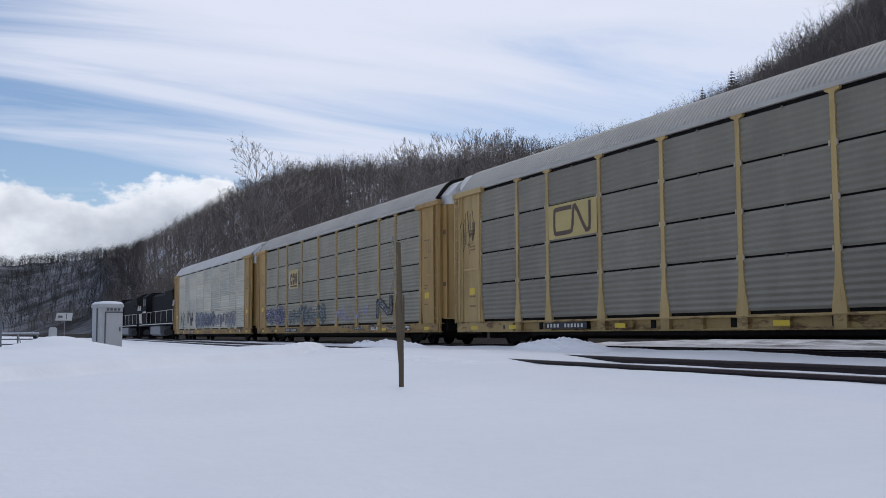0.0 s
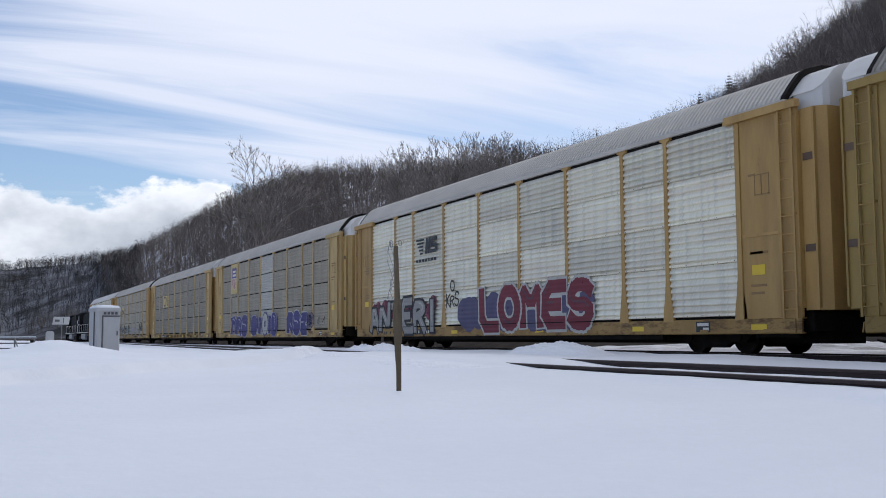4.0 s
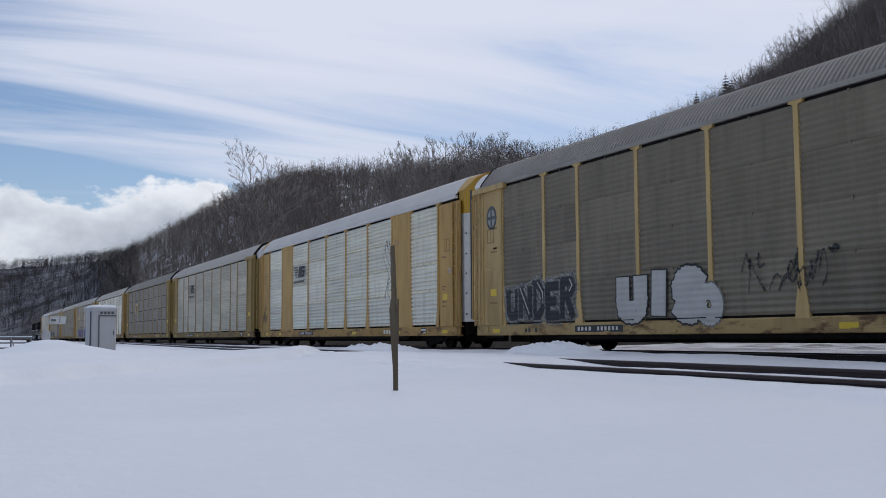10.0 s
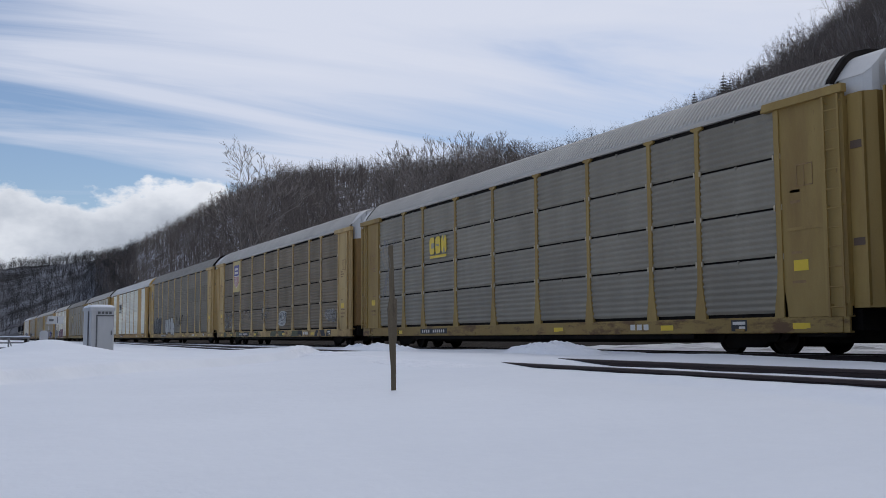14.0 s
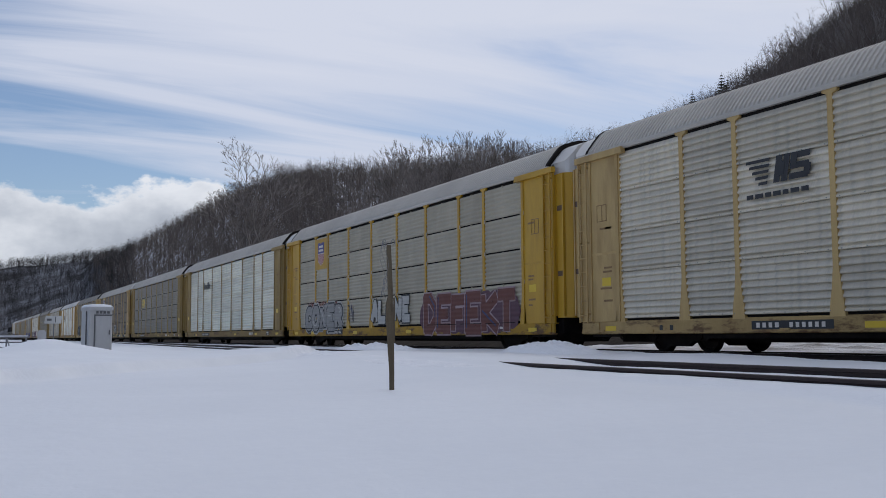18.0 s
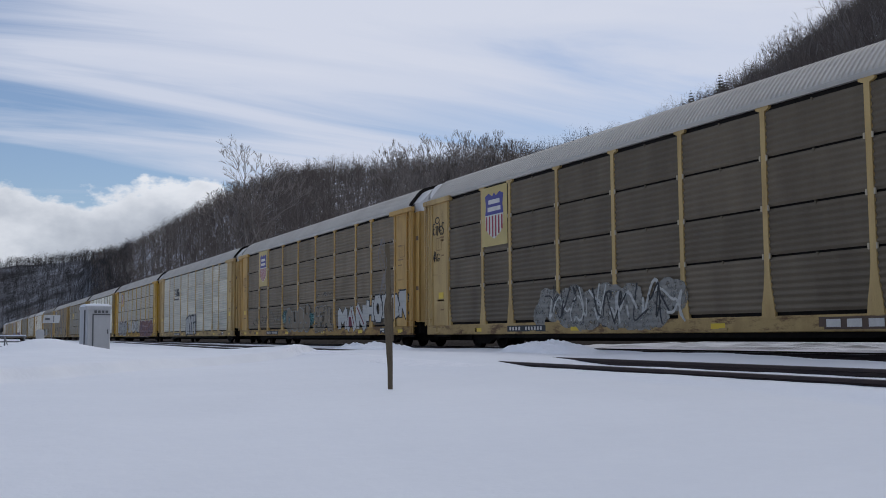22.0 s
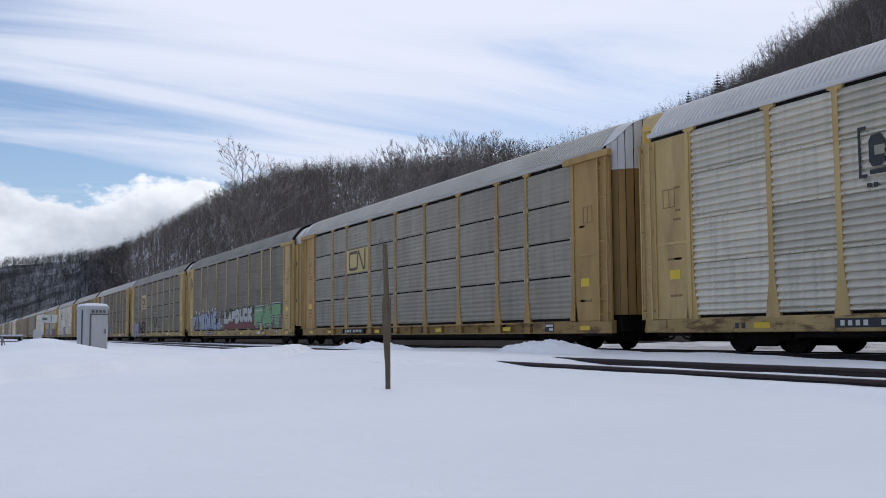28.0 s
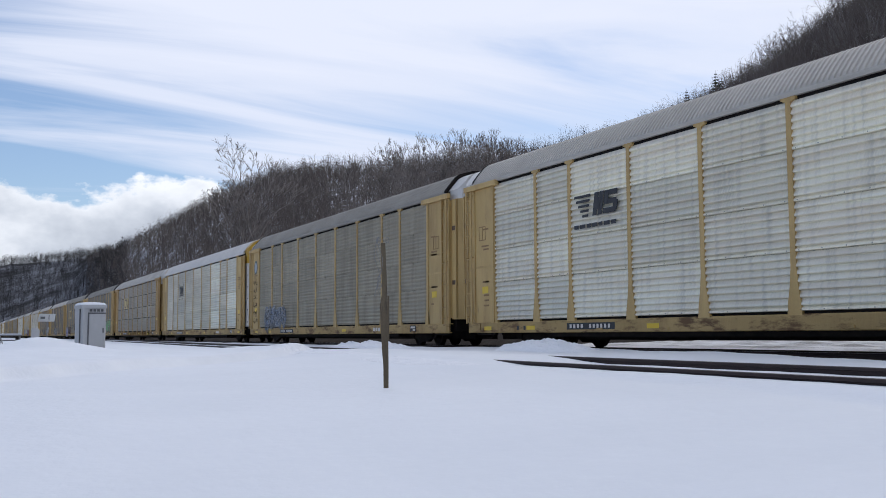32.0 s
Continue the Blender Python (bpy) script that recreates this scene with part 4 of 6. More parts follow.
def roof_rim_mesh():
    """A dark sealing strip round the roof's end."""
    a, b = [(x * 1.018, z + 0.035) for x, z in roof_ring()], [(x * 0.955, 4.9 + (z - 4.9) * 0.90) for x, z in roof_ring()]
    k = len(a)
    v = [(x, 12.86, z) for x, z in a] + [(x, 12.98, z) for x, z in a] + [(x, 12.985, z) for x, z in b]
    f = [(r * k + j, r * k + j + 1, (r + 1) * k + j + 1, (r + 1) * k + j) for r in (0, 1) for j in range(k - 1)]
    return Shape().add(v, f).mesh("roof_rim")


def roof_height(x):
    half = roof_ring()[:7]
    return float(np.interp(-abs(x), [p[0] for p in half], [p[1] for p in half]))


# plans of the car's end, from the side to the middle: folding, curved and flat doors
PLANS = {"fold": [(-1.5 * math.cos(a), 13.0 + 0.9 * math.sin(a)) for a in [math.pi / 2 * i / 8 for i in range(9)]],
         "round": [(-1.47, 13.0), (-1.45, 13.35), (-1.36, 13.55), (-1.15, 13.70), (-0.7, 13.84), (0.0, 13.90)],
         "flat": [(-1.5, 13.05), (-1.5, 13.66), (-1.42, 13.80), (-1.28, 13.86), (0.0, 13.87)]}


def roof_cap_mesh(kind):
    """The smooth end of the roof, running out over the end doors."""
    v, f = [], []
    rings = [(12.86 if kind != "flat" else 12.99, 1.56)] + [(y, max(0.04, -x + 0.02)) for x, y in PLANS[kind]]
    for y, lim in rings:
        for x, z in roof_ring():
            q = max(-lim, min(lim, x))
            v.append((q, y, roof_height(q) - 0.006) if kind != "flat" else (q * 0.95, y, 4.9 + (roof_height(q) - 4.9) * 0.90))
    k = len(roof_ring())
    for i in range(len(rings) - 1):
        f += [(i * k + j, i * k + j + 1, (i + 1) * k + j + 1, (i + 1) * k + j) for j in range(k - 1)]
    return Shape().add(v, f).mesh("roof_end")


def upright(sh, p, q, z0, z1=None, thick=0.05):
    """An upright leaf from plan point p to q, up to z1 or to the roof."""
    d = Vector((q[0] - p[0], q[1] - p[1])).normalized() * thick
    n = Vector((-d.y, d.x))
    if n.dot(Vector((0 - p[0], 12.5 - p[1]))) < 0:
        n = -n
    ring = [p, q, (q[0] + n.x, q[1] + n.y), (p[0] + n.x, p[1] + n.y)]
    v = [(x, y, z0) for x, y in ring] + [(x, y, z1 if z1 else roof_height(x) - 0.002) for x, y in ring]
    sh.add(v, [(3, 2, 1, 0), (4, 5, 6, 7), (0, 1, 5, 4), (1, 2, 6, 5), (2, 3, 7, 6), (3, 0, 4, 7)])


def skirt_mesh(name, kind, z0, z1=None):
    """A closed wall along an end's plan, round both sides."""
    out = PLANS[kind] + [(-x, y) for x, y in reversed(PLANS[kind][:-1])]
    path = out + [(x * 0.96, y - 0.06) for x, y in reversed(out)]
    n = len(path)
    wide, rise = (0.95, 0.90) if kind == "flat" else (1, 1)
    v = [(x * wide, y, z0) for x, y in path] + [(x * wide, y, z1 if z1 else 4.9 + (roof_height(x) - 4.9) * rise - 0.002) for x, y in path]
    f = [(i, (i + 1) % n, n + (i + 1) % n, n + i) for i in range(n)]
    for i in range(n // 2 - 1):
        j = n - 1 - i
        f += [(i, i + 1, j - 1, j), (n + i, n + i + 1, n + j - 1, n + j)]
    return Shape().add(v, f).mesh(name)


def sill_mesh():
    sh = Shape()
    ring = [(0.0, 0.36), (0.0, 0.70), (0.03, 0.735), (0.16, 0.735), (0.16, 0.70), (0.05, 0.69), (0.05, 0.39), (0.12, 0.38), (0.12, 0.34), (0.02, 0.34)]
    sh.loft(ring, -13.25, 13.25, "y")
    for y in (-12.3, -10.2, -5.6, -2.8, 2.8, 5.6, 10.2, 12.3):
        sh.box(-0.03, 0.0, y - 0.14, y + 0.14, 0.40, 0.46)
    for s in (-1, 1):
        sh.box(-0.025, 0.01, s * 12.75 - 0.35, s * 12.75 + 0.35, 0.37, 0.69)
    return sh.mesh("side_sill")


def channel_sill_mesh():
    """A sill whose middle is an open channel with a web plate under every post."""
    sh = Shape()
    ring = [(0.0, 0.665), (0.0, 0.70), (0.03, 0.735), (0.16, 0.735), (0.16, 0.34), (0.0, 0.34), (0.0, 0.375), (0.12, 0.385), (0.12, 0.655)]
    sh.loft(ring, -9.2, 9.2, "y")
    for s in (-1, 1):
        sh.box(0.0, 0.16, min(s * 9.2, s * 13.25), max(s * 9.2, s * 13.25), 0.34, 0.735)
    for y in POSTS[1:-1]:
        sh.loft([(0.004, 0.37), (0.004, 0.67), (0.12, 0.67), (0.12, 0.37)], y - 0.17, y + 0.17, "y")
    for a, b in zip(POSTS[2:-2], POSTS[3:-2]):
        sh.box(0.02, 0.12, (a + b) / 2 - 0.02, (a + b) / 2 + 0.02, 0.37, 0.67)
    return sh.mesh("side_sill")


def end_plate_mesh():
    """The flat sheeted end bay with its upright strips; y runs outwards from the bay's inner edge."""
    sh = Shape()
    sh.box(0.0, 0.04, 0.0, 1.87, 0.72, 4.78)
    return sh.mesh("end_plate")


STRIPS = ((-0.03, 0.0, 0.13, 0.72, 4.78), (-0.035, 1.28, 1.36, 0.74, 4.74), (-0.02, 1.78, 1.87, 0.74, 4.74), (-0.012, 0.13, 1.28, 2.36, 2.42))


def ladder_mesh():
    sh = Shape()
    for y in (1.42, 1.80):
        sh.box(-0.10, -0.07, y - 0.025, y + 0.025, 0.70, 4.75)
    for i in range(11):
        sh.tube((-0.085, 1.42, 0.88 + 0.36 * i), (-0.085, 1.80, 0.88 + 0.36 * i), 0.014, sides=5)
    for z in (0.9, 2.7, 4.6):
        for y in (1.42, 1.80):
            sh.box(-0.075, 0.0, y - 0.02, y + 0.02, z, z + 0.04)
    return sh.mesh("ladder")


def header_mesh():
    return Shape().loft([(-0.3, 4.76), (1.93, 4.76), (1.93, 4.92), (-0.25, 4.92)], -0.11, 0.03, "x").mesh("header_rail")


def flat_end(car, s, mats):
    """A plain end door with two dark bars, under a pale hood; s is 1 at the front end, -1 at the rear."""
    r = 0 if s > 0 else 180
    d = put("end_door", shared("flat_door", lambda: Shape().box(-1.50, 1.50, 13.1, 13.86, 0.86, 4.72, cut=0.2).mesh("end_door")), mats["end"], car, rz=r)
    for m in (-1, 1):
        for z in (1.95, 3.72):
            put("door_bar", shared(("bar", z, m), lambda: Shape().box(m * 1.49 - 0.03, m * 1.49 + 0.03, 13.36, 13.66, z, z + 0.14).mesh("door_bar")), M["brownp"], d, label="dark rusty bar")
        for y in (13.24, 13.66):
            put("door_rib", shared(("rib", y, m), lambda: Shape().box(m * 1.51 - 0.035, m * 1.51 + 0.035, y, y + 0.05, 0.9, 4.7).mesh("door_rib")), mats["end"], d)
    put("end_hood", shared("flat_hood", lambda: skirt_mesh("end_hood", "flat", 4.722)), M["whiteroof"], car, rz=r)


def fold_end(car, s, mats):
    """Folding end doors: upright leaves round the corner, pale above and rust-streaked yellow below."""
    r = 0 if s > 0 else 180
    plan = PLANS["fold"]
    for i in range(8):
        for m in (1, -1):
            p, q = Vector(plan[i]), Vector(plan[i + 1])
            p, q = p + (q - p) * 0.12, q - (q - p) * 0.05
            n = Vector((-(q - p).y, (q - p).x)).normalized() * 0.045
            q = q + (n if n.x > 0 else -n)                    # each leaf stands a little askew
            p, q = (p.x * m, p.y), (q.x * m, q.y)
            low, top = Shape(), Shape()
            upright(low, p, q, 0.86, 4.42), upright(top, p, q, 4.422)
            leaf = put("door_leaf", shared(("leaf", i, m), lambda: low.mesh("door_leaf")), mats["end"], car, rz=r)
            put("hood_leaf", shared(("hoodleaf", i, m), lambda: top.mesh("hood_leaf")), M["whiteroof"], leaf, label="leaf top painted white")
    # added dark block behind the leaves, so their gaps read as shade
    put("end_wall", shared("foldback", lambda: Shape().prism([(-1.28, 12.95), (-1.2, 13.3), (-0.85, 13.62), (0, 13.74), (0.85, 13.62), (1.2, 13.3), (1.28, 12.95)], 0.9, 4.95).mesh("end_wall")), M["dark"], car, rz=r)


def round_end(car, s, mats):
    """Curved clamshell doors, white below and strong yellow above."""
    r = 0 if s > 0 else 180
    d = put("clamshell_door", shared("clam", lambda: skirt_mesh("clamshell_door", "round", 0.86, 4.35)), mats["clam"], car, rz=r, label="curved end doors painted white")
    for m in (-1, 1):
        for z in (1.1, 1.75, 2.4, 3.05, 3.7):
            put("bolt", shared(("clambolt", z, m), lambda: Shape().tube((m * 1.38, 13.42, z), (m * 1.44, 13.44, z), 0.03, sides=6).mesh("bolt")), M["seam"], d)
        put("door_joint", shared(("clamjoint", m), lambda: Shape().box(m * 1.30 - 0.03, m * 1.30 + 0.03, 13.53, 13.62, 0.95, 5.1).mesh("door_joint")), M["seam"], d, label="dark joint between the doors")
    put("door_edge", shared("clamedge", lambda: Shape().box(-0.04, 0.04, 13.86, 13.93, 0.9, 5.7).mesh("door_edge")), M["seam"], d)
    put("end_hood", shared("clamtop", lambda: skirt_mesh("end_hood", "round", 4.352)), M["bright"], car, rz=r, label="strong yellow curved hood")
    rnd = random.Random(8)
    for i in range(11):
        w = rnd.uniform(0.08, 0.26)
        put("lettering", shared(("clambar", i), lambda: Shape().box(0.9 - w, 0.9, 13.74, 13.84, 1.5 + i * 0.12, 1.54 + i * 0.12).mesh("lettering")), M["seam"], d)
    # added dark block stands for the unlit inside behind the curved doors
    put("end_wall", shared("clamback", lambda: Shape().box(-1.25, 1.25, 12.95, 13.5, 0.9, 4.95).mesh("end_wall")), M["dark"], car, rz=r)


def bogie(car, s):
    b = put("bogie", shared("bogie", lambda: bogie_frame()), M["dark"], car, (0, s * 9.85, 0))
    for y in (-0.87, 0.87):
        for x in (-0.76, 0.76):
            put("wheel", shared("wheel", wheel_mesh), M["wheel"], b, (x, y, 0.42), 0 if x < 0 else 180)
        put("axle", shared("axle", lambda: Shape().tube((-0.9, 0, 0), (0.9, 0, 0), 0.08, sides=10).mesh("axle", tall=False)), M["dark"], b, (0, y, 0.42))


def wheel_mesh():
    sh, n = Shape(), 20
    prof = [(-0.07, 0.0), (-0.07, 0.12), (-0.02, 0.16), (-0.02, 0.33), (-0.065, 0.36), (-0.065, 0.42), (0.055, 0.425), (0.065, 0.45), (0.09, 0.45), (0.09, 0.36), (0.03, 0.33), (0.03, 0.16), (0.08, 0.12), (0.08, 0.0)]
    v = [(x, r * math.cos(6.2832 * i / n), r * math.sin(6.2832 * i / n)) for i in range(n) for x, r in prof]
    k = len(prof)
    sh.add(v, [(i * k + j, i * k + j + 1, ((i + 1) % n) * k + j + 1, ((i + 1) % n) * k + j) for i in range(n) for j in range(k - 1)])
    return sh.mesh("wheel", tall=False)


def bogie_frame():
    sh = Shape()
    for s in (-1, 1):
        x0, x1 = s * 0.97 - 0.08, s * 0.97 + 0.08
        sh.loft([(-1.28, 0.40), (-1.20, 0.62), (-0.6, 0.76), (0.6, 0.76), (1.20, 0.62), (1.28, 0.40), (1.10, 0.27), (0.62, 0.27), (0.38, 0.14), (-0.38, 0.14), (-0.62, 0.27), (-1.10, 0.27)], x0, x1, "x")
        for y in (-0.87, 0.87):
            sh.tube((s * 0.97 - 0.13, y, 0.42), (s * 0.97 + 0.13, y, 0.42), 0.13, sides=10)
        for y in (-0.14, 0.0, 0.14):
            sh.tube((s * 0.97, y, 0.26), (s * 0.97, y, 0.56), 0.065, sides=8)
    sh.box(-0.95, 0.95, -0.22, 0.22, 0.40, 0.62)
    return sh.mesh("bogie", tall=False)


def underframe(car):
    sh = Shape()
    # centre box hangs extra deep, so the space under the car reads as shade
    sh.box(-0.45, 0.45, -13.0, 13.0, 0.15, 0.72).box(-1.54, 1.54, -13.1, 13.1, 0.66, 0.72)
    for y in (-7.2, -4.0, -1.0, 2.0, 5.0, 7.6):
        sh.box(-1.5, 1.5, y - 0.1, y + 0.1, 0.42, 0.66)
    sh.box(-0.9, -0.4, -1.6, -0.2, 0.40, 0.62).tube((-0.85, 1.2, 0.52), (-0.85, 2.2, 0.52), 0.16, sides=10)
    # dark skirts added to thicken the band of shade below the sill
    for x in (-1.38, 1.38):
        sh.box(x - 0.06, x + 0.06, -8.4, 8.4, 0.24, 0.67).box(x - 0.05, x + 0.05, -13.0, -11.7, 0.28, 0.67).box(x - 0.05, x + 0.05, 11.7, 13.0, 0.28, 0.67)
    put("underframe", shared("underframe", lambda: sh.mesh("underframe")), M["dark"], car)
    for s in (-1, 1):
        cp = Shape().box(-0.1, 0.1, 13.2, 13.8, 0.72, 0.95).box(-0.18, 0.18, 13.7, 13.985, 0.68, 1.0, cut=0.05)
        cp.box(-1.35, 1.35, 13.1, 13.35, 0.40, 0.84)
        put("coupler", shared("coupler", lambda: cp.mesh("coupler")), M["dark"], car, rz=0 if s > 0 else 180)
        hose = Shape()
        pts = [(-0.45, 13.3, 0.62), (-0.5, 13.4, 0.36), (-0.5, 13.6, 0.22), (-0.5, 13.8, 0.19), (-0.47, 13.98, 0.22)]
        for a, b in zip(pts, pts[1:]):
            hose.tube(a, b, 0.025, sides=6)
        put("air_hose", shared("hose", lambda: hose.mesh("air_hose")), M["dark"], car, rz=0 if s > 0 else 180)
        put("coupling_lever", shared("lever", lambda: Shape().tube((-1.5, 13.36, 0.58), (-0.2, 13.36, 0.62), 0.018, sides=5).tube((-1.5, 13.36, 0.58), (-1.52, 13.38, 0.36), 0.018, sides=5).mesh("coupling_lever")), M["yellow"], car, rz=0 if s > 0 else 180)


# ---- marks painted on the cars: plain shapes, slightly proud of the posts ----
def poly(sh, pts, x, mi=0):
    """A flat outline of (y, z) points at depth x, thin but solid."""
    if sum(a[0] * b[1] - b[0] * a[1] for a, b in zip(pts, pts[1:] + pts[:1])) > 0:
        pts = pts[::-1]
    sh.loft(pts, x, x + 0.004, "x", mi)


def rect(sh, y0, y1, z0, z1, x, mi=0, slant=0.0):
    poly(sh, [(y0, z0), (y1, z0), (y1 - slant, z1), (y0 - slant, z1)], x, mi)


def band(sh, pts, w, x, mi=0, ext=0.4):
    """A stroke of even width along (y, z) points."""
    for (a, b), (c, d) in zip(pts, pts[1:]):
        l = math.hypot(c - a, d - b) or 1e-6
        ny, nz = -(d - b) / l * w / 2, (c - a) / l * w / 2
        ey, ez = (c - a) / l * w * ext, (d - b) / l * w * ext
        poly(sh, [(a + ny - ey, b + nz - ez), (c + ny + ey, d + nz + ez), (c - ny + ey, d - nz + ez), (a - ny - ey, b - nz - ez)], x, mi)
        x -= 0.00012


FACE = -HW - 0.006             # a mark on the posts' plane
SKIN = -HW + 0.012             # a mark on the ribs of the panels


def shield_mark(car, y, z, h, back=None):
    """A plate with a blue-headed shield above red and white bars."""
    w = h * 0.42
    pl = Shape()
    rect(pl, y - 0.86, y + 0.86, z - h * 0.62, z + h * 0.60, FACE)
    p = put("logo_plate", pl.mesh("logo_plate"), back or M["plate"], car, label="yellow plate with a shield emblem")
    sh = Shape()
    out = [(-w, 0.42 * h), (-0.6 * w, 0.47 * h), (-0.2 * w, 0.40 * h), (0, 0.47 * h), (0.2 * w, 0.40 * h), (0.6 * w, 0.47 * h), (w, 0.42 * h), (0.92 * w, 0.2 * h), (w, 0.02 * h)]
    poly(sh, [(y + a, z + b) for a, b in out] + [(y - w, z + 0.02 * h), (y - 0.92 * w, z + 0.2 * h)], FACE - 0.006, 0)
    low = [(-w, 0.02), (w, 0.02), (0.98 * w, -0.2), (0.7 * w, -0.36), (0, -0.48), (-0.7 * w, -0.36), (-0.98 * w, -0.2)]
    poly(sh, [(y + a, z + b * h) for a, b in low], FACE - 0.006, 1)
    for i in range(6):
        c = -w * 0.85 + i * w * 0.34
        dip = -0.47 * h + 0.2 * h * abs(c / w) ** 1.6
        rect(sh, y + c - w * 0.08, y + c + w * 0.08, z + dip * 0.95, z - 0.01, FACE - 0.011, 2)
    rect(sh, y - w * 0.62, y + w * 0.62, z + 0.24 * h, z + 0.33 * h, FACE - 0.011, 1)
    rect(sh, y - w * 0.72, y + w * 0.72, z + 0.09 * h, z + 0.18 * h, FACE - 0.011, 1)
    put("emblem", sh.mesh("emblem", slots=3), [M["blue"], M["whitep"], M["red"]], p, label="blue, white and red shield")


def block_mark(car, y, z, w, h, plate=True, ink="brownp", under=True, back=None, brackets=False):
    """Three heavy blocky shapes over a bar, on a plate or bare."""
    parent = car
    if plate:
        pl = Shape()
        rect(pl, y - w * 0.66, y + w * 0.66, z - h * 0.8, z + h * 0.75, FACE)
        parent = put("logo_plate", pl.mesh("logo_plate"), back or M["plate"], car, label="pale yellow plate with a dark emblem")
    sh, t, x = Shape(), h * 0.24, FACE - 0.006
    g = w * 0.29
    for i, q in enumerate((0.34, 0.0, -0.34)):
        c = y + q * w
        poly(sh, [(c - g / 2, z - h * 0.3), (c - g * 0.3, z - h * 0.46), (c + g * 0.3, z - h * 0.46), (c + g / 2, z - h * 0.3), (c + g / 2, z + h * 0.3), (c + g * 0.3, z + h * 0.46), (c - g * 0.3, z + h * 0.46), (c - g / 2, z + h * 0.3)], x)
        if i == 0:
            rect(sh, c - g * 0.52, c + g * 0.12, z - h * 0.14, z + h * 0.14, x - 0.006, 1)
        elif i == 1:
            rect(sh, c - g * 0.3, c + g * 0.22, z - h * 0.06, z + h * 0.06, x - 0.006, 1, -0.1 * g)
        else:
            poly(sh, [(c - g * 0.2, z + h * 0.47), (c + g * 0.2, z + h * 0.47), (c, z + h * 0.14)], x - 0.006, 1)
            poly(sh, [(c - g * 0.2, z - h * 0.47), (c + g * 0.2, z - h * 0.47), (c, z - h * 0.14)], x - 0.006, 1)
    if under:
        rect(sh, y - w * 0.48, y + w * 0.48, z - h * 0.68, z - h * 0.54, x)
    if brackets:
        for q in (1, -1):
            e = y + q * w * 0.66
            band(sh, [(e - q * 0.14, z + h * 0.7), (e, z + h * 0.7), (e, z - h * 0.7), (e - q * 0.14, z - h * 0.7)], 0.06, x)
        for q in (0.5, 0.38, -0.28, -0.4):
            rect(sh, y + q * w - 0.05, y + q * w + 0.05, z - h * 1.05, z - h * 0.92, x)
    put("emblem", sh.mesh("emblem", slots=2), [M[ink], M["plate"] if plate else M["grey"]], parent)


def worm_mark(car, y, z, w, h):
    """A continuous bent band, brown on a pale plate."""
    pl = Shape()
    rect(pl, y - 1.3, y + 1.3, z - 0.46, z + 0.46, FACE)
    p = put("logo_plate", pl.mesh("logo_plate"), M["plate"], car, label="yellow plate with a brown looping band")
    sh = Shape()
    a, b = y + w / 2, y - w / 2
    line = [(y + 0.02 * w, z + h * 0.42), (a - 0.05 * w, z + h * 0.42), (a, z + h * 0.36), (a, z - h * 0.36), (a - 0.05 * w, z - h * 0.42), (y + 0.07 * w, z - h * 0.42), (y - 0.02 * w, z - h * 0.36),
            (y - 0.05 * w, z + h * 0.40), (y - 0.12 * w, z + h * 0.44), (b + 0.12 * w, z - h * 0.42), (b + 0.05 * w, z - h * 0.44), (b, z - h * 0.36), (b, z + h * 0.46)]
    band(sh, rounded(line, 1), h * 0.15, FACE - 0.006)
    put("emblem", sh.mesh("emblem"), M["brownp"], p)


def stripe_mark(car, y, z, w, text=True, ink="black"):
    """Slanted stripes and two heavy slanted shapes, over a line of small bars."""
    sh, h = Shape(), w * 0.27
    x = SKIN - 0.04
    for i in range(5):
        zz = z + h * (0.42 - 0.21 * i)
        rect(sh, y + w * 0.14 + i * w * 0.012, y + w * (0.50 - 0.045 * i), zz - h * 0.06, zz + h * 0.05, x, 0, 0.02)
    for q, wide in ((0.05, 0.045), (-0.06, 0.045)):
        rect(sh, y + (q - wide) * w, y + (q + wide) * w, z - h * 0.48, z + h * 0.48, x, 0, w * 0.06)
    rect(sh, y - 0.06 * w, y + 0.05 * w, z - h * 0.25, z + h * 0.25, x - 0.004, 0, w * 0.03)
    for zz, q in ((0.36, -0.30), (0.0, -0.28), (-0.36, -0.26)):
        rect(sh, y + (q - 0.13) * w, y + (q + 0.13) * w, z + h * (zz - 0.11), z + h * (zz + 0.11), x, 0, w * 0.01)
    rect(sh, y - 0.24 * w, y - 0.15 * w, z + 0.0, z + h * 0.4, x - 0.004, 0, w * 0.03)
    rect(sh, y - 0.42 * w, y - 0.33 * w, z - h * 0.4, z + 0.0, x - 0.004, 0, w * 0.03)
    if text:
        e = y + w * 0.5
        for i, l in enumerate((0.10, 0.12, 0.09, 0.11, 0.08, 0.12, 0.10)):
            rect(sh, e - w * l, e, z - h * 0.95, z - h * 0.78, x)
            e -= w * (l + 0.03)
    put("emblem", sh.mesh("emblem"), M[ink], car, label="black striped emblem stencilled on the panels")


def round_mark(car, fill, ring=(0.10, 0.098, 0.09), cross=True):
    """A ring emblem on the first end plate, with or without a cross in it."""
    sh, y, z, n = Shape(), 12.15, 3.95, 24
    for k, (r, x) in enumerate(((0.35, -HW - 0.004), (0.25, -HW - 0.010))):
        poly(sh, [(y + r * math.cos(6.2832 * i / n), z + r * 1.05 * math.sin(6.2832 * i / n)) for i in range(n)], x, k)
    if cross:
        rect(sh, y - 0.24, y + 0.24, z - 0.05, z + 0.05, -HW - 0.016, 0)
        rect(sh, y - 0.045, y + 0.045, z - 0.25, z + 0.25, -HW - 0.018, 0)
    put("emblem", sh.mesh("emblem", slots=2), [paint("ring_%d" % int(ring[1] * 1000), ring), fill], car, label="round faded emblem")


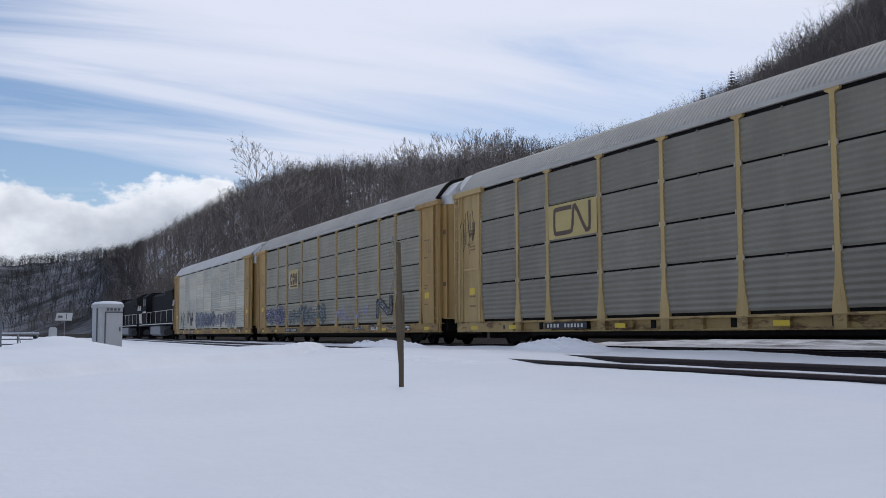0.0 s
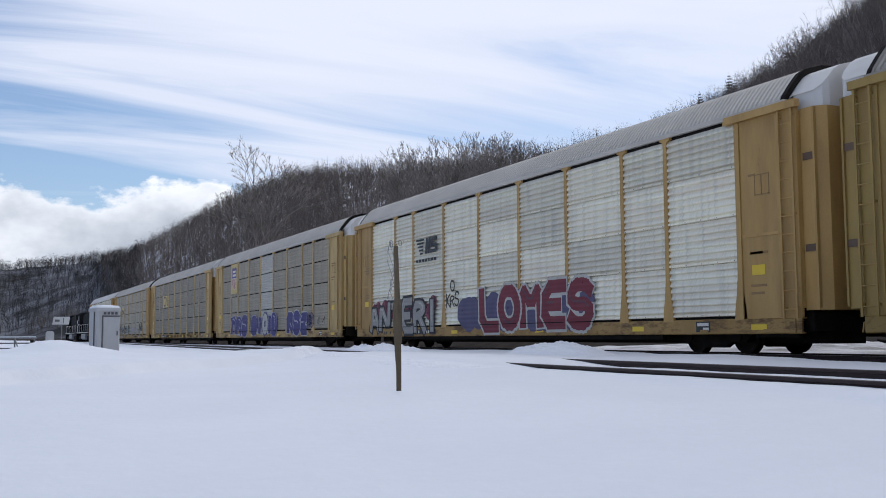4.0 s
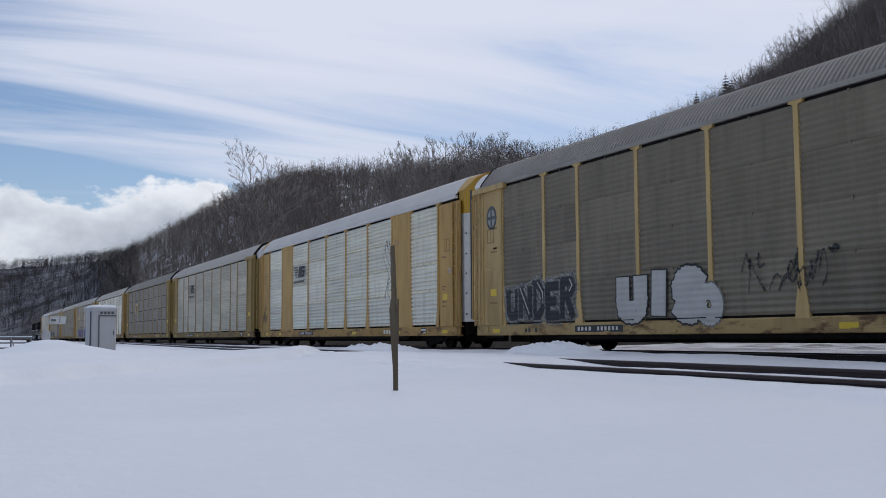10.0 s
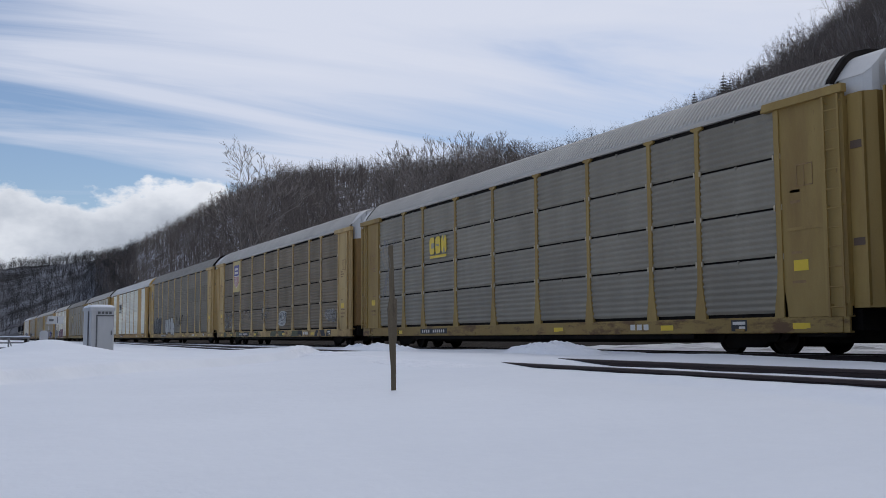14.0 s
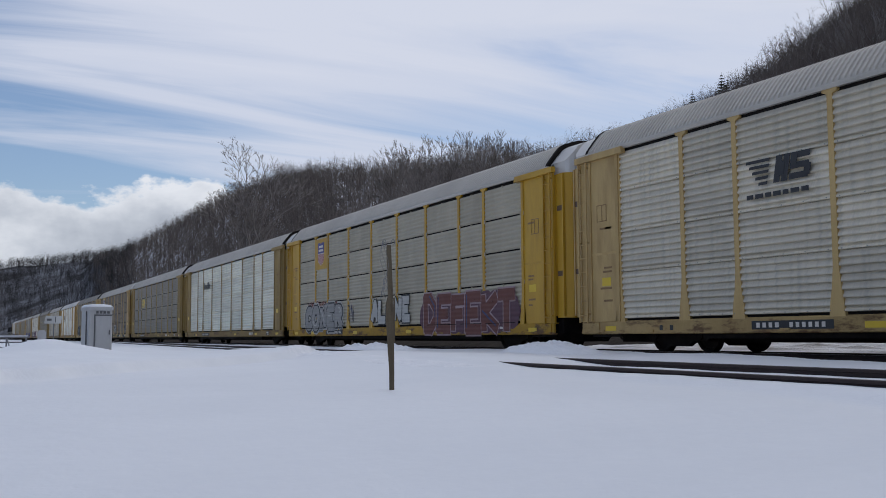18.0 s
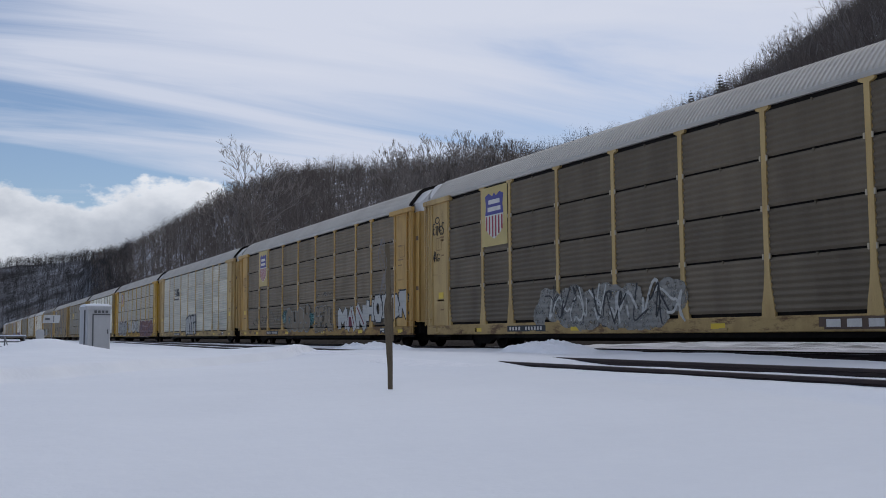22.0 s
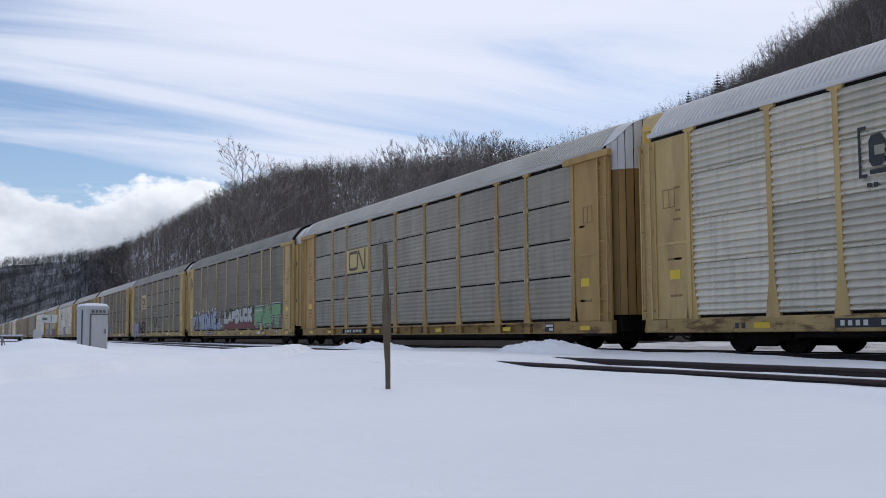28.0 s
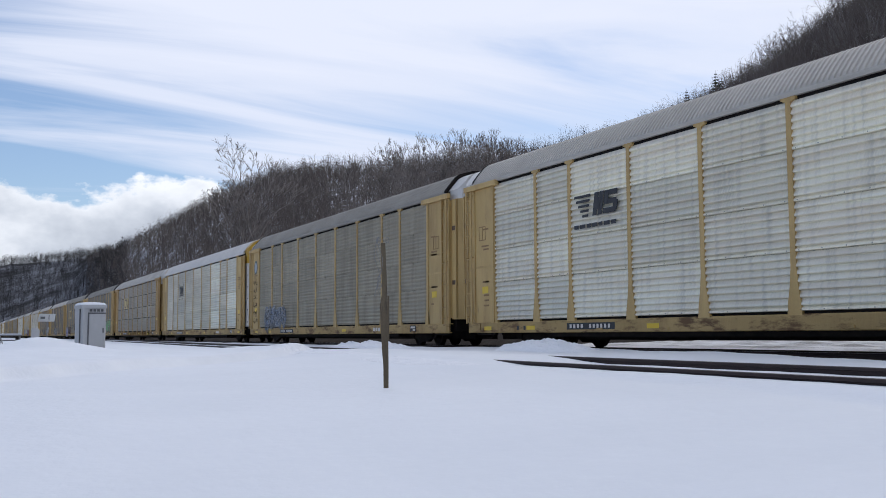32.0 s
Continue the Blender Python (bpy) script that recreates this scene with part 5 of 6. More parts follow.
def sill_marks(car, seed, patch=True):
    """Numbers as plain bars on a dark patch, reflector strips and small stencils."""
    rnd = random.Random(seed)
    sh = Shape()
    x = -HW - 0.004
    if patch:
        y = 7.05 + (0 if patch is True else patch)
        rect(sh, y - 2.15, y + 0.15, 0.43, 0.64, x, 0)
        for w in (0.13, 0.13, 0.13, 0.14, 0, 0.12, 0.12, 0.12, 0.12, 0.12, 0.12):
            if w:
                rect(sh, y - w * 0.78, y, 0.475, 0.595, x - 0.006, 1)
            y -= (w + 0.055) if w else 0.22
    for y in (11.9, 9.2, 3.3, -2.6, -7.6, -12.0):
        if rnd.random() < 0.8:
            rect(sh, y - 0.24, y + 0.24, 0.44, 0.58, x, 2)
    rect(sh, -10.4, -9.9, 0.40, 0.68, x, 0), rect(sh, -10.35, -9.95, 0.56, 0.64, x - 0.006, 1), rect(sh, -10.35, -10.15, 0.44, 0.52, x - 0.006, 1)
    if rnd.random() < 0.6:
        for i in range(3):
            rect(sh, -6.3 - 0.28 * i, -6.1 - 0.28 * i, 0.46, 0.62, x, 1)
    for i in range(4):
        if rnd.random() < 0.5:
            rect(sh, 9.9 - 0.2 * i, 10.02 - 0.2 * i, 0.44, 0.58, x, 0)
    put("sill_lettering", sh.mesh("sill_lettering", slots=3), [M["black"], M["whitep"], M["reflector"]], car)["kind"] = "stuff"
    st = Shape()
    for s in (1, -1):
        base = s * 11.65
        for k in range(rnd.randint(4, 8)):
            zz = rnd.choice((1.2, 1.35, 1.5, 1.9, 2.0, 2.9, 3.0, 3.1, 3.5, 3.6))
            w = rnd.uniform(0.2, 0.55)
            rect(st, base + s * 0.15 + (0 if s > 0 else -w), base + s * 0.15 + (w if s > 0 else 0), zz, zz + 0.05, x, 0)
        y0 = base + s * 0.35
        for a, b, c, d in ((0, 0.45, 3.2, 3.22), (0, 0.45, 3.6, 3.62), (0, 0.02, 3.2, 3.6), (0.43, 0.45, 3.2, 3.6), (0.2, 0.22, 3.2, 3.6)):
            rect(st, y0 + s * a, y0 + s * b, c, d, x - 0.005, 0)
        rect(st, base + s * 0.2, base + s * 0.6, 1.58, 1.78, x - 0.002, 1)
    put("end_lettering", st.mesh("end_lettering", slots=2), [M["stencil"], M["reflector"]], car)["kind"] = "stuff"


def stencil(car, text, y, z, size, mat):
    """Letters painted on a car's near side, starting at y and running backwards."""
    c = bpy.data.curves.new("stencil", "FONT")
    c.body, c.size, c.extrude = text, size, 0.002
    tmp = bpy.data.objects.new("stencil", c)
    me = bpy.data.meshes.new_from_object(tmp)
    bpy.data.objects.remove(tmp)
    for v in me.vertices:
        v.co = (-HW - 0.012 - v.co.z, y - v.co.x, z + v.co.y)
    if not me.materials:
        me.materials.append(None)
    put("stencil", me, mat, car, label="white stencilled letters on the end sheet")["kind"] = "stuff"


def rounded(pts, times=2):
    """Cuts the corners of a line of points."""
    for _ in range(times):
        out = [pts[0]]
        for p, q in zip(pts, pts[1:]):
            out += [(0.75 * p[0] + 0.25 * q[0], 0.75 * p[1] + 0.25 * q[1]), (0.25 * p[0] + 0.75 * q[0], 0.25 * p[1] + 0.75 * q[1])]
        pts = out + [pts[-1]]
    return pts


# sprayed letters as strokes on a grid four wide and six high
STROKES = {"A": "00 26 40;12 32", "B": "00 06 26 45 34 03;03 34 42 30 00", "C": "45 36 16 04 02 10 30 41", "D": "00 06 26 44 42 20 00",
           "E": "46 06 00 40;03 33", "F": "00 06 46;03 33", "G": "45 36 16 04 02 10 30 42 22", "H": "00 06;40 46;03 43", "I": "20 26", "K": "00 06;46 03 40", "L": "06 00 40",
           "M": "00 06 23 46 40", "N": "00 06 40 46", "O": "26 36 44 42 30 10 02 04 16 26", "P": "00 06 36 45 34 03", "R": "00 06 36 45 34 03;23 40",
           "S": "45 36 16 04 13 33 42 30 10 01", "T": "06 46;26 20", "U": "06 01 10 30 41 46", "V": "06 20 46", "W": "06 10 23 30 46", "X": "00 46;06 40",
           "Y": "06 23 46;23 20", "a": "05 26 35 30;33 13 01 10 31", "n": "00 06;04 26 44 40", "i": "20 23;25 26", "e": "03 43 35 15 03 10 41", " ": ""}


def seam_lines(sh, y0, y1, z0, z1, x, mi):
    """The open joint above the sill, which stays dark through the paint."""
    if z0 > 0.80 or z1 < 0.86:
        return
    for a, b in zip(POSTS, POSTS[1:]):
        a, b = min(a - 0.16, y0), max(b + 0.16, y1)
        if a - b > 0.1:
            rect(sh, b, a, 0.815, 0.838, x, mi)


def piece(car, word, y0, y1, z0, z1, fill, edge, fat=0.34, rim=0.05, soft=1, seed=0, rise=0.0, inner=None, split=None, halo=None, slope=0.0):
    """Sprayed fat letters from y0 (forward) back to y1, between heights z0 and z1: halo, outline and fill, each a thin coat."""
    rnd = random.Random(seed)
    sh = Shape()
    n = len(word)
    w = (y0 - y1) / n
    for i, ch in enumerate(word):
        ya = y0 - w * i
        lo, hi = z0 + rnd.uniform(-0.05, 0.05) + slope * i / n, z1 + rnd.uniform(-0.09, 0.09) + rise * i / n
        f = 0.74 * fat * min(w, (hi - lo) * 0.9)
        gap = f / 2 + rim
        lean = rnd.uniform(-0.07, 0.07) * w
        d = FACE - 0.004 - 0.010 * (i % 2)
        for run in STROKES[ch].split(";"):
            if not run:
                continue
            pts = []
            for q in run.split():
                gx, gz = int(q[0]) / 4, int(q[1]) / 6
                pts.append((ya - gap * 0.6 - gx * (w - 1.2 * gap) + lean * (gz - 0.5), lo + gap + gz * (hi - lo - 2 * gap)))
            line = rounded(pts, soft) if soft else pts
            if halo:
                band(sh, line, f + 4.4 * rim, d + 0.008, 3, 0.3)
            band(sh, line, f + 2.2 * rim, d, 0, 0.3)
            for p, q in zip(line, line[1:]):
                band(sh, [p, q], f, d - 0.004 - 0.001 * rnd.random(), ext=0.3, mi=2 if split and (p[1] + q[1]) / 2 < split else 1)
            if inner and len(line) > 2 and rnd.random() < 0.8:
                m = len(line) // 3
                band(sh, [(p[0] + 0.15 * f, p[1] + 0.18 * f) for p in line[m:2 * m + 1]], f * 0.16, d - 0.0075, 4)
    seam_lines(sh, y0, y1, z0, z1, FACE - 0.026, 5)
    put("graffiti", sh.mesh("graffiti", slots=6, tall=False), [edge, fill, split and inner or fill, halo or edge, inner or edge, M["dark"]], car, label="sprayed graffiti in fat outlined letters")["kind"] = "stuff"


def cloud(car, y0, y1, z0, z1, mat, seed, n=14, size=0.5):
    """A sprayed patch with a lobed outline."""
    rnd = random.Random(seed)
    sh = Shape()
    for i in range(n):
        r = size * (z1 - z0) * rnd.uniform(0.6, 1.1)
        y, z = y0 + (y1 - y0) * (i + 0.5) / n, rnd.uniform(z0 + min(r, (z1 - z0) / 2), z1 - min(r, (z1 - z0) / 2))
        poly(sh, [(y + r * math.cos(k * 0.45) * (1 + 0.12 * math.sin(3 * k + i)), min(z1, max(z0, z + r * math.sin(k * 0.45)))) for k in range(14)], FACE + 0.003 - 0.0004 * i)
    put("graffiti", sh.mesh("graffiti", tall=False), mat, car, label="sprayed patch of paint with a lobed edge")["kind"] = "stuff"


def scrawl(car, y0, y1, z0, z1, colour, seed, n=8, wide=0.05):
    """Loose sprayed strokes."""
    rnd = random.Random(seed)
    sh = Shape()
    for i in range(n):
        a, b = y0 + (y1 - y0) * (i + 0.2) / n, z0 + (z1 - z0) * rnd.random()
        pts = [(a, b)]
        for _ in range(4):
            a, b = a + (y1 - y0) / n * rnd.uniform(-0.5, 0.9), z0 + (z1 - z0) * rnd.random()
            pts.append((a, b))
        band(sh, rounded(pts), wide * rnd.uniform(0.7, 1.3), FACE - 0.003 * (i % 4))
    put("graffiti", sh.mesh("graffiti"), colour, car, label="loose sprayed strokes")["kind"] = "stuff"


def autorack(k, label, panel="grey", kind="fine", seams=True, frame_paint="yellow", roof="roof", end=fold_end, shift=0.0,
             solid=(), new_bay=(), ends=None, patch=True, uprights=None, channel=False):
    """One enclosed two-ended motor-car carrier, k-th behind the engines."""
    car = thing("autorack_car", (TX, along(0) - PITCH * (k - 1) - shift, 0.004), label, "railway car", "autorack cars of the train")
    mats = {"end": M[ends] if ends else M["rustyend" if end is fold_end else frame_paint], "clam": M["whitep"]}
    paintm = M[frame_paint]
    underframe(car)
    for s in (1, -1):
        bogie(car, s)
        end(car, s, mats)
        kin = {fold_end: "fold", round_end: "round", flat_end: "flat"}[end]
        put("roof_end", shared(("roofcap", kin), lambda: roof_cap_mesh(kin)), paintm if end is round_end else M["whiteroof"], car, rz=0 if s > 0 else 180)
        if end is flat_end:
            put("roof_rim", shared("rim", roof_rim_mesh), M["dark"], car, rz=0 if s > 0 else 180, label="black seal round the roof's end")
    put("roof", shared("roof", roof_mesh), M[roof], car)
    for q in (0, 180):
        put("side_sill", shared("channel_sill", channel_sill_mesh) if channel else shared("sill", sill_mesh), M[frame_paint + "_sill"], car, (-HW if q == 0 else HW, 0, 0), q)
        put("eave_rail", shared("eave", lambda: Shape().loft([(-0.01, 4.88), (0.08, 4.88), (0.08, 4.98), (-0.035, 4.985), (-0.035, 4.95)], -13.0, 13.0, "y").mesh("eave_rail")), M[roof], car, (-HW if q == 0 else HW, 0, 0), q)
        side = -1 if q == 0 else 1
        for y in POSTS:
            up = put("side_post", shared("post", post_mesh), M[uprights] if uprights else paintm, car, (side * HW, y, 0), q)
            if seams and q == 0:
                for z in ROWS[1:4]:
                    for d in (-0.1, 0.1):
                        put("bracket", shared("bracket", lambda: Shape().box(-0.012, 0.02, -0.02, 0.02, -0.06, 0.06).mesh("bracket", tall=False)), M["bracket"], up, (0, d, z))
        for i in range(9):
            yc, w = (POSTS[i] + POSTS[i + 1]) / 2, POSTS[i] - POSTS[i + 1] - (0.165 if kind == "fine" else 0.132)
            b = i if q == 0 else 8 - i
            if b in solid:
                put("side_sheet", shared(("sheet", round(w, 2)), lambda: Shape().box(0, 0.03, -w / 2 - 0.05, w / 2 + 0.05, 0.73, 4.88).mesh("side_sheet")), paintm, car, (side * (HW - 0.012), yc, 0), q)
                continue
            pm = M[panel] if b not in new_bay else M["white"] if kind == "deep" else M["newpanel"]
            for z0, z1 in zip(ROWS, ROWS[1:]):
                g = 0.05 if seams else 0.006
                h = round(z1 - z0 - g, 3)
                if z0 == ROWS[0]:
                    h, z0 = round(h - 0.05, 3), z0 + 0.05
                if z1 == ROWS[-1]:
                    h, z1 = round(h - 0.04, 3), z1 - 0.04
                put("panel", shared(("panel", round(w, 2), h, kind), lambda: panel_mesh(w, h, kind)), pm if kind == "fine" else [pm, M["steel"]], car, (side * (HW - (0.045 if kind == "fine" else 0.058)), yc, (z0 + z1) / 2), q)
        for s in (1, -1):
            flip = 1 if (s > 0) == (q == 0) else -1
            me = shared(("plate", flip), lambda: flipped(end_plate_mesh(), flip))
            pl = put("end_plate", me, paintm, car, (side * HW, s * 11.43, 0), q)
            for x0, y0, y1, z0, z1 in STRIPS:
                put("stiffener", shared(("strip", flip, y0), lambda: flipped(Shape().box(x0, 0.0, y0, y1, z0, z1).mesh("stiffener"), flip)), paintm, pl)
            put("ladder", shared(("ladder", flip), lambda: flipped(ladder_mesh(), flip)), paintm, pl)
            if end is not round_end:
                put("header_rail", shared(("header", flip), lambda: flipped(header_mesh(), flip)), paintm, pl)
    # added dark box blocks daylight at the joints and stands for shade inside
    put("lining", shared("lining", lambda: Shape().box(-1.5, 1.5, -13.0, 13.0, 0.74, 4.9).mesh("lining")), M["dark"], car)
    sill_marks(car, 100 + k, patch)
    TRAIN.append((car, PITCH * (k - 1) + shift))
    return car


def flipped(me, flip):
    """Mirrors a mesh along the car."""
    if flip < 0:
        for v in me.vertices:
            v.co.y = -v.co.y
        me.flip_normals()
    return me


# ---- the cars, from the engines back ----
WHITEP, BLACK = M["whitep"], M["black"]
NAVY, CHALK, INK = spray("navy_spray", (0.055, 0.045, 0.20)), spray("white_spray", (0.56, 0.54, 0.49)), spray("black_spray", (0.02, 0.02, 0.022))
LILAC, CHROME, GHOST = spray("lilac_spray", (0.44, 0.40, 0.52)), spray("chrome_spray", (0.36, 0.345, 0.32)), spray("faint_spray", (0.44, 0.42, 0.385), 0.55, 0.50)
SKY, WINE, OX = spray("pale_blue_spray", (0.37, 0.40, 0.47)), spray("crimson_spray", (0.20, 0.02, 0.035)), spray("ox_red_spray", (0.20, 0.035, 0.028))
VIOLET, PLUM = spray("violet_spray", (0.10, 0.085, 0.17)), spray("plum_spray", (0.12, 0.05, 0.07))
c = autorack(0, "autorack with dull ribbed panels and smeared blue graffiti", "silver", "deep", False, "yellow", "whiteroof", uprights="silver", shift=-0.4)
scrawl(c, 10.8, 5.0, 0.8, 2.2, INK, 1, 8, 0.09)
cloud(c, 4.2, -2.6, 0.9, 2.1, spray("haze_blue", (0.20, 0.22, 0.33), 0.5, 0.45), 2, 8)
cloud(c, -2.6, -9.0, 0.9, 1.9, spray("haze_grey", (0.42, 0.40, 0.42), 0.5, 0.45), 3, 8)
scrawl(c, 3, -9, 0.9, 1.9, VIOLET, 54, 10, 0.06)
c = autorack(1, "grey panelled autorack with a small yellow plate", "grey", "fine", True, "yellow", "roof", flat_end, shift=-0.4)
block_mark(c, 5.6, 3.1, 1.3, 0.6)
cloud(c, 11.2, 7.5, 0.9, 2.0, spray("haze_lilac", (0.26, 0.24, 0.34), 0.38, 0.45), 3, 8)
cloud(c, 6.6, 0.2, 0.9, 1.9, spray("haze_teal", (0.15, 0.20, 0.23), 0.40, 0.45), 4, 9)
scrawl(c, -0.8, -6, 0.8, 1.6, LILAC, 55, 9, 0.06)
piece(c, "N", -6.8, -8.5, 0.95, 2.0, GHOST, INK, 0.34, 0.05)
scrawl(c, -2, -10, 0.5, 0.75, GHOST, 56, 9, 0.09)
c = autorack(2, "grey panelled autorack with a brown looping emblem", "slate", "fine", True, "pale", "roof", fold_end, shift=-0.43, channel=True)
worm_mark(c, 5.6, 3.38, 1.9, 0.78)
scrawl(c, 13.0, 11.8, 2.9, 4.3, M["brownp"], 5, 6, 0.03)
c = autorack(3, "soiled grey autorack with shield plate, pale bay and blue graffiti", "taupe", "fine", True, "pale", "roof", flat_end, new_bay=(4,), shift=-0.21)
shield_mark(c, 7.98, 3.95, 1.45)
piece(c, "nRS", 8.7, 4.4, 0.5, 1.85, NAVY, LILAC, 0.56, 0.045, 1, 6, 0.0, LILAC)
scrawl(c, 3.9, 3.4, 0.9, 1.8, GHOST, 57, 4, 0.05)
cloud(c, 2.6, -2.2, 0.58, 1.0, CHALK, 58, 12)
piece(c, "SI", 3.45, 0.7, 0.55, 1.85, NAVY, LILAC, 0.60, 0.045, 1, 7, 0.0, LILAC)
piece(c, "O", 0.75, -0.35, 0.6, 1.8, CHALK, NAVY, 0.5, 0.06, 1, 8)
piece(c, "IB", -0.3, -2.3, 0.55, 1.85, NAVY, LILAC, 0.66, 0.045, 1, 9, 0.0, LILAC)
cloud(c, -4.6, -8.9, 0.9, 1.7, spray("navy_mist", (0.055, 0.045, 0.20), 0.5, 0.5), 59, 10)
piece(c, "RSE", -4.35, -7.95, 0.52, 1.85, NAVY, CHALK, 0.58, 0.05, 1, 10, 0.0, LILAC)
scrawl(c, -9.6, -11, 1.0, 1.4, GHOST, 9, 5, 0.04)
c = autorack(4, "bright ribbed autorack with a striped emblem and large graffiti", "white", "deep", False, "yellow", "roof", flat_end, shift=0.45)
stripe_mark(c, 5.6, 3.55, 2.1)
cloud(c, 11.3, 4.9, 0.95, 2.0, spray("wine_mist", (0.24, 0.05, 0.08), 0.8, 0.4), 60, 16, 0.4)
piece(c, "ANTERI", 11.7, 4.6, 0.5, 1.95, CHROME, INK, 0.34, 0.085, 1, 11, 0.0, CHALK)
piece(c, "KRS", 3.95, 2.9, 1.45, 1.95, INK, INK, 0.12, 0.01, 1, 12)
piece(c, "O", 3.6, 3.25, 2.05, 2.4, INK, INK, 0.14, 0.01, 1, 13)
cloud(c, 2.7, -5.4, 0.5, 1.95, VIOLET, 61, 22, 0.42)
piece(c, "LOMES", 1.3, -5.6, 0.52, 2.15, WINE, CHALK, 0.38, 0.075, 1, 14, 0.0, PLUM)
c = autorack(5, "soiled brown-grey autorack with a small pale emblem plate", "slate", "fine", True, "dull", "darkroof", flat_end, shift=0.6)
block_mark(c, 5.7, 3.15, 1.25, 0.62)
c = autorack(6, "dull silver ribbed autorack with a striped emblem", "pewter", "deep", False, "dull", "roof", flat_end, shift=0.56)
stripe_mark(c, 5.6, 3.8, 2.2)
c = autorack(7, "tan autorack with bright ribbed panels between solid sheets", "white", "deep", False, "tan", "whiteroof", round_end, solid=(1, 7), shift=0.59, patch=-1.55)
stripe_mark(c, 5.6, 3.5, 2.0)
scrawl(c, 12.7, 11.9, 1.0, 2.0, M["brownp"], 14, 5, 0.05)
stencil(c, "TRI", -12.28, 2.68, 0.24, WHITEP)
c = autorack(8, "soiled olive-grey autorack with black and white graffiti", "olive", "fine", False, "pale", "darkroof", flat_end, shift=0.43)
round_mark(c, paint("pale_ring", (0.36, 0.36, 0.34)))
piece(c, "UNDER", 11.15, 7.15, 0.8, 2.1, INK, GHOST, 0.46, 0.07, 0, 15, 0.0, CHALK, halo=GHOST)
piece(c, "UIS", 5.05, 1.6, 0.72, 2.1, CHALK, INK, 0.66, 0.045, 1, 16)
piece(c, "O", 1.9, 1.05, 0.62, 1.6, CHALK, GHOST, 0.6, 0.04, 1, 17)
scrawl(c, 0.4, -2.4, 1.2, 2.1, spray("faint_black_spray", (0.05, 0.05, 0.05), 0.5, 0.5), 17, 10, 0.05)
c = autorack(9, "soiled panelled autorack with a shield plate and scuffed sill", "brown", "fine", True, "pale", "roof", fold_end, shift=0.31)
shield_mark(c, 7.98, 3.95, 1.45)
piece(c, "SAS", 10.95, 8.95, 0.95, 2.0, GHOST, M["brown"], 0.34, 0.05, 1, 18)
scrawl(c, 6.6, 4.4, 1.3, 2.1, GHOST, 19, 7, 0.04)
scrawl(c, 2.2, 0.6, 1.1, 2.2, GHOST, 20, 6, 0.05)
sm = Shape()
rnd = random.Random(50)
y = 11.2
while y > -11.2:                                   # slanted patches of old paint along the sill
    w = rnd.uniform(0.3, 1.1)
    mi = rnd.choice((0, 0, 0, 1, 2, 3, 3))
    if mi < 3:
        rect(sm, y - w, y, 0.37, 0.70, -HW - 0.003, mi, rnd.uniform(-0.35, 0.35))
    y -= w + 0.08
put("sill_paint", sm.mesh("sill_paint", slots=3), [spray("moss_spray", (0.10, 0.105, 0.045)), GHOST, INK], c, label="slanted patches of green and grey paint")["kind"] = "stuff"
cloud(c, -9.6, -11.0, 1.1, 1.8, GHOST, 21, 4)
piece(c, "S", -1.7, -3.1, 1.0, 1.9, GHOST, CHALK, 0.5, 0.05, 1, 22)
c = autorack(10, "grey panelled autorack with yellow block emblem", "slate", "fine", True, "dull", "roof", flat_end, shift=0.3)
block_mark(c, 5.6, 3.45, 1.5, 0.62, False, "reflector")
c = autorack(11, "bright ribbed autorack with dark script on its panels", "white", "deep", False, "dull", "roof", flat_end, shift=0.24)
sm = Shape()
yy = 6.7
for w in (0.24, 0.18, 0.14, 0.14, 0.2, 0.3, 0.18, 0.2):
    rect(sm, yy - w, yy, 3.5, 3.8 if w < 0.24 else 3.95, SKIN - 0.04)
    yy -= w + 0.07
put("emblem", sm.mesh("emblem"), BLACK, c, label="dark lettering-sized bars")
c = autorack(12, "grey panelled autorack with bright yellow frame and shield plate", "lightgrey", "fine", True, "bright", "roof", flat_end, ends="bright", shift=-0.21)
shield_mark(c, 7.98, 4.05, 1.1, back=M["bright"])
cloud(c, 9.9, 5.6, 1.7, 2.15, spray("salmon_mist", (0.45, 0.16, 0.12), 0.6, 0.46), 62, 14, 0.4)
piece(c, "CONER", 10.3, 4.9, 0.62, 2.0, CHROME, INK, 0.50, 0.06, 1, 22, 0.0, CHALK, halo=CHALK)
scrawl(c, 4.2, 3.3, 0.9, 1.7, spray("faint_navy", (0.06, 0.06, 0.2), 0.6, 0.46), 23, 5, 0.05)
piece(c, "ALONE", 1.3, -2.75, 0.92, 1.95, CHALK, INK, 0.52, 0.05, 0, 24)
cloud(c, -4.1, -10.9, 0.5, 1.9, PLUM, 63, 20, 0.5)
piece(c, "DEFEKT", -4.1, -11.0, 0.45, 1.95, spray("rust_spray", (0.17, 0.05, 0.035)), spray("pink_spray", (0.42, 0.30, 0.31)), 0.44, 0.05, 0, 25, 0.0, spray("deep_blue_spray", (0.05, 0.07, 0.19)))
c = autorack(13, "bright ribbed autorack with a striped emblem and silver graffiti", "silver", "deep", False, "pale", "roof", flat_end, shift=-0.21, patch=-0.6)
stripe_mark(c, 5.6, 3.6, 2.0)
piece(c, "anTi", 1.85, -1.95, 0.5, 1.95, spray("silver_spray", (0.47, 0.45, 0.42)), INK, 0.60, 0.065, 2, 26, 0.22, halo=GHOST)
c = autorack(14, "soiled brown-grey autorack with a shield plate and mixed graffiti", "brown", "fine", True, "tan", "roof", flat_end, shift=-0.19)
shield_mark(c, 7.98, 3.95, 1.5)
TEAL = spray("teal_spray", (0.10, 0.26, 0.24), 0.5, 0.45)
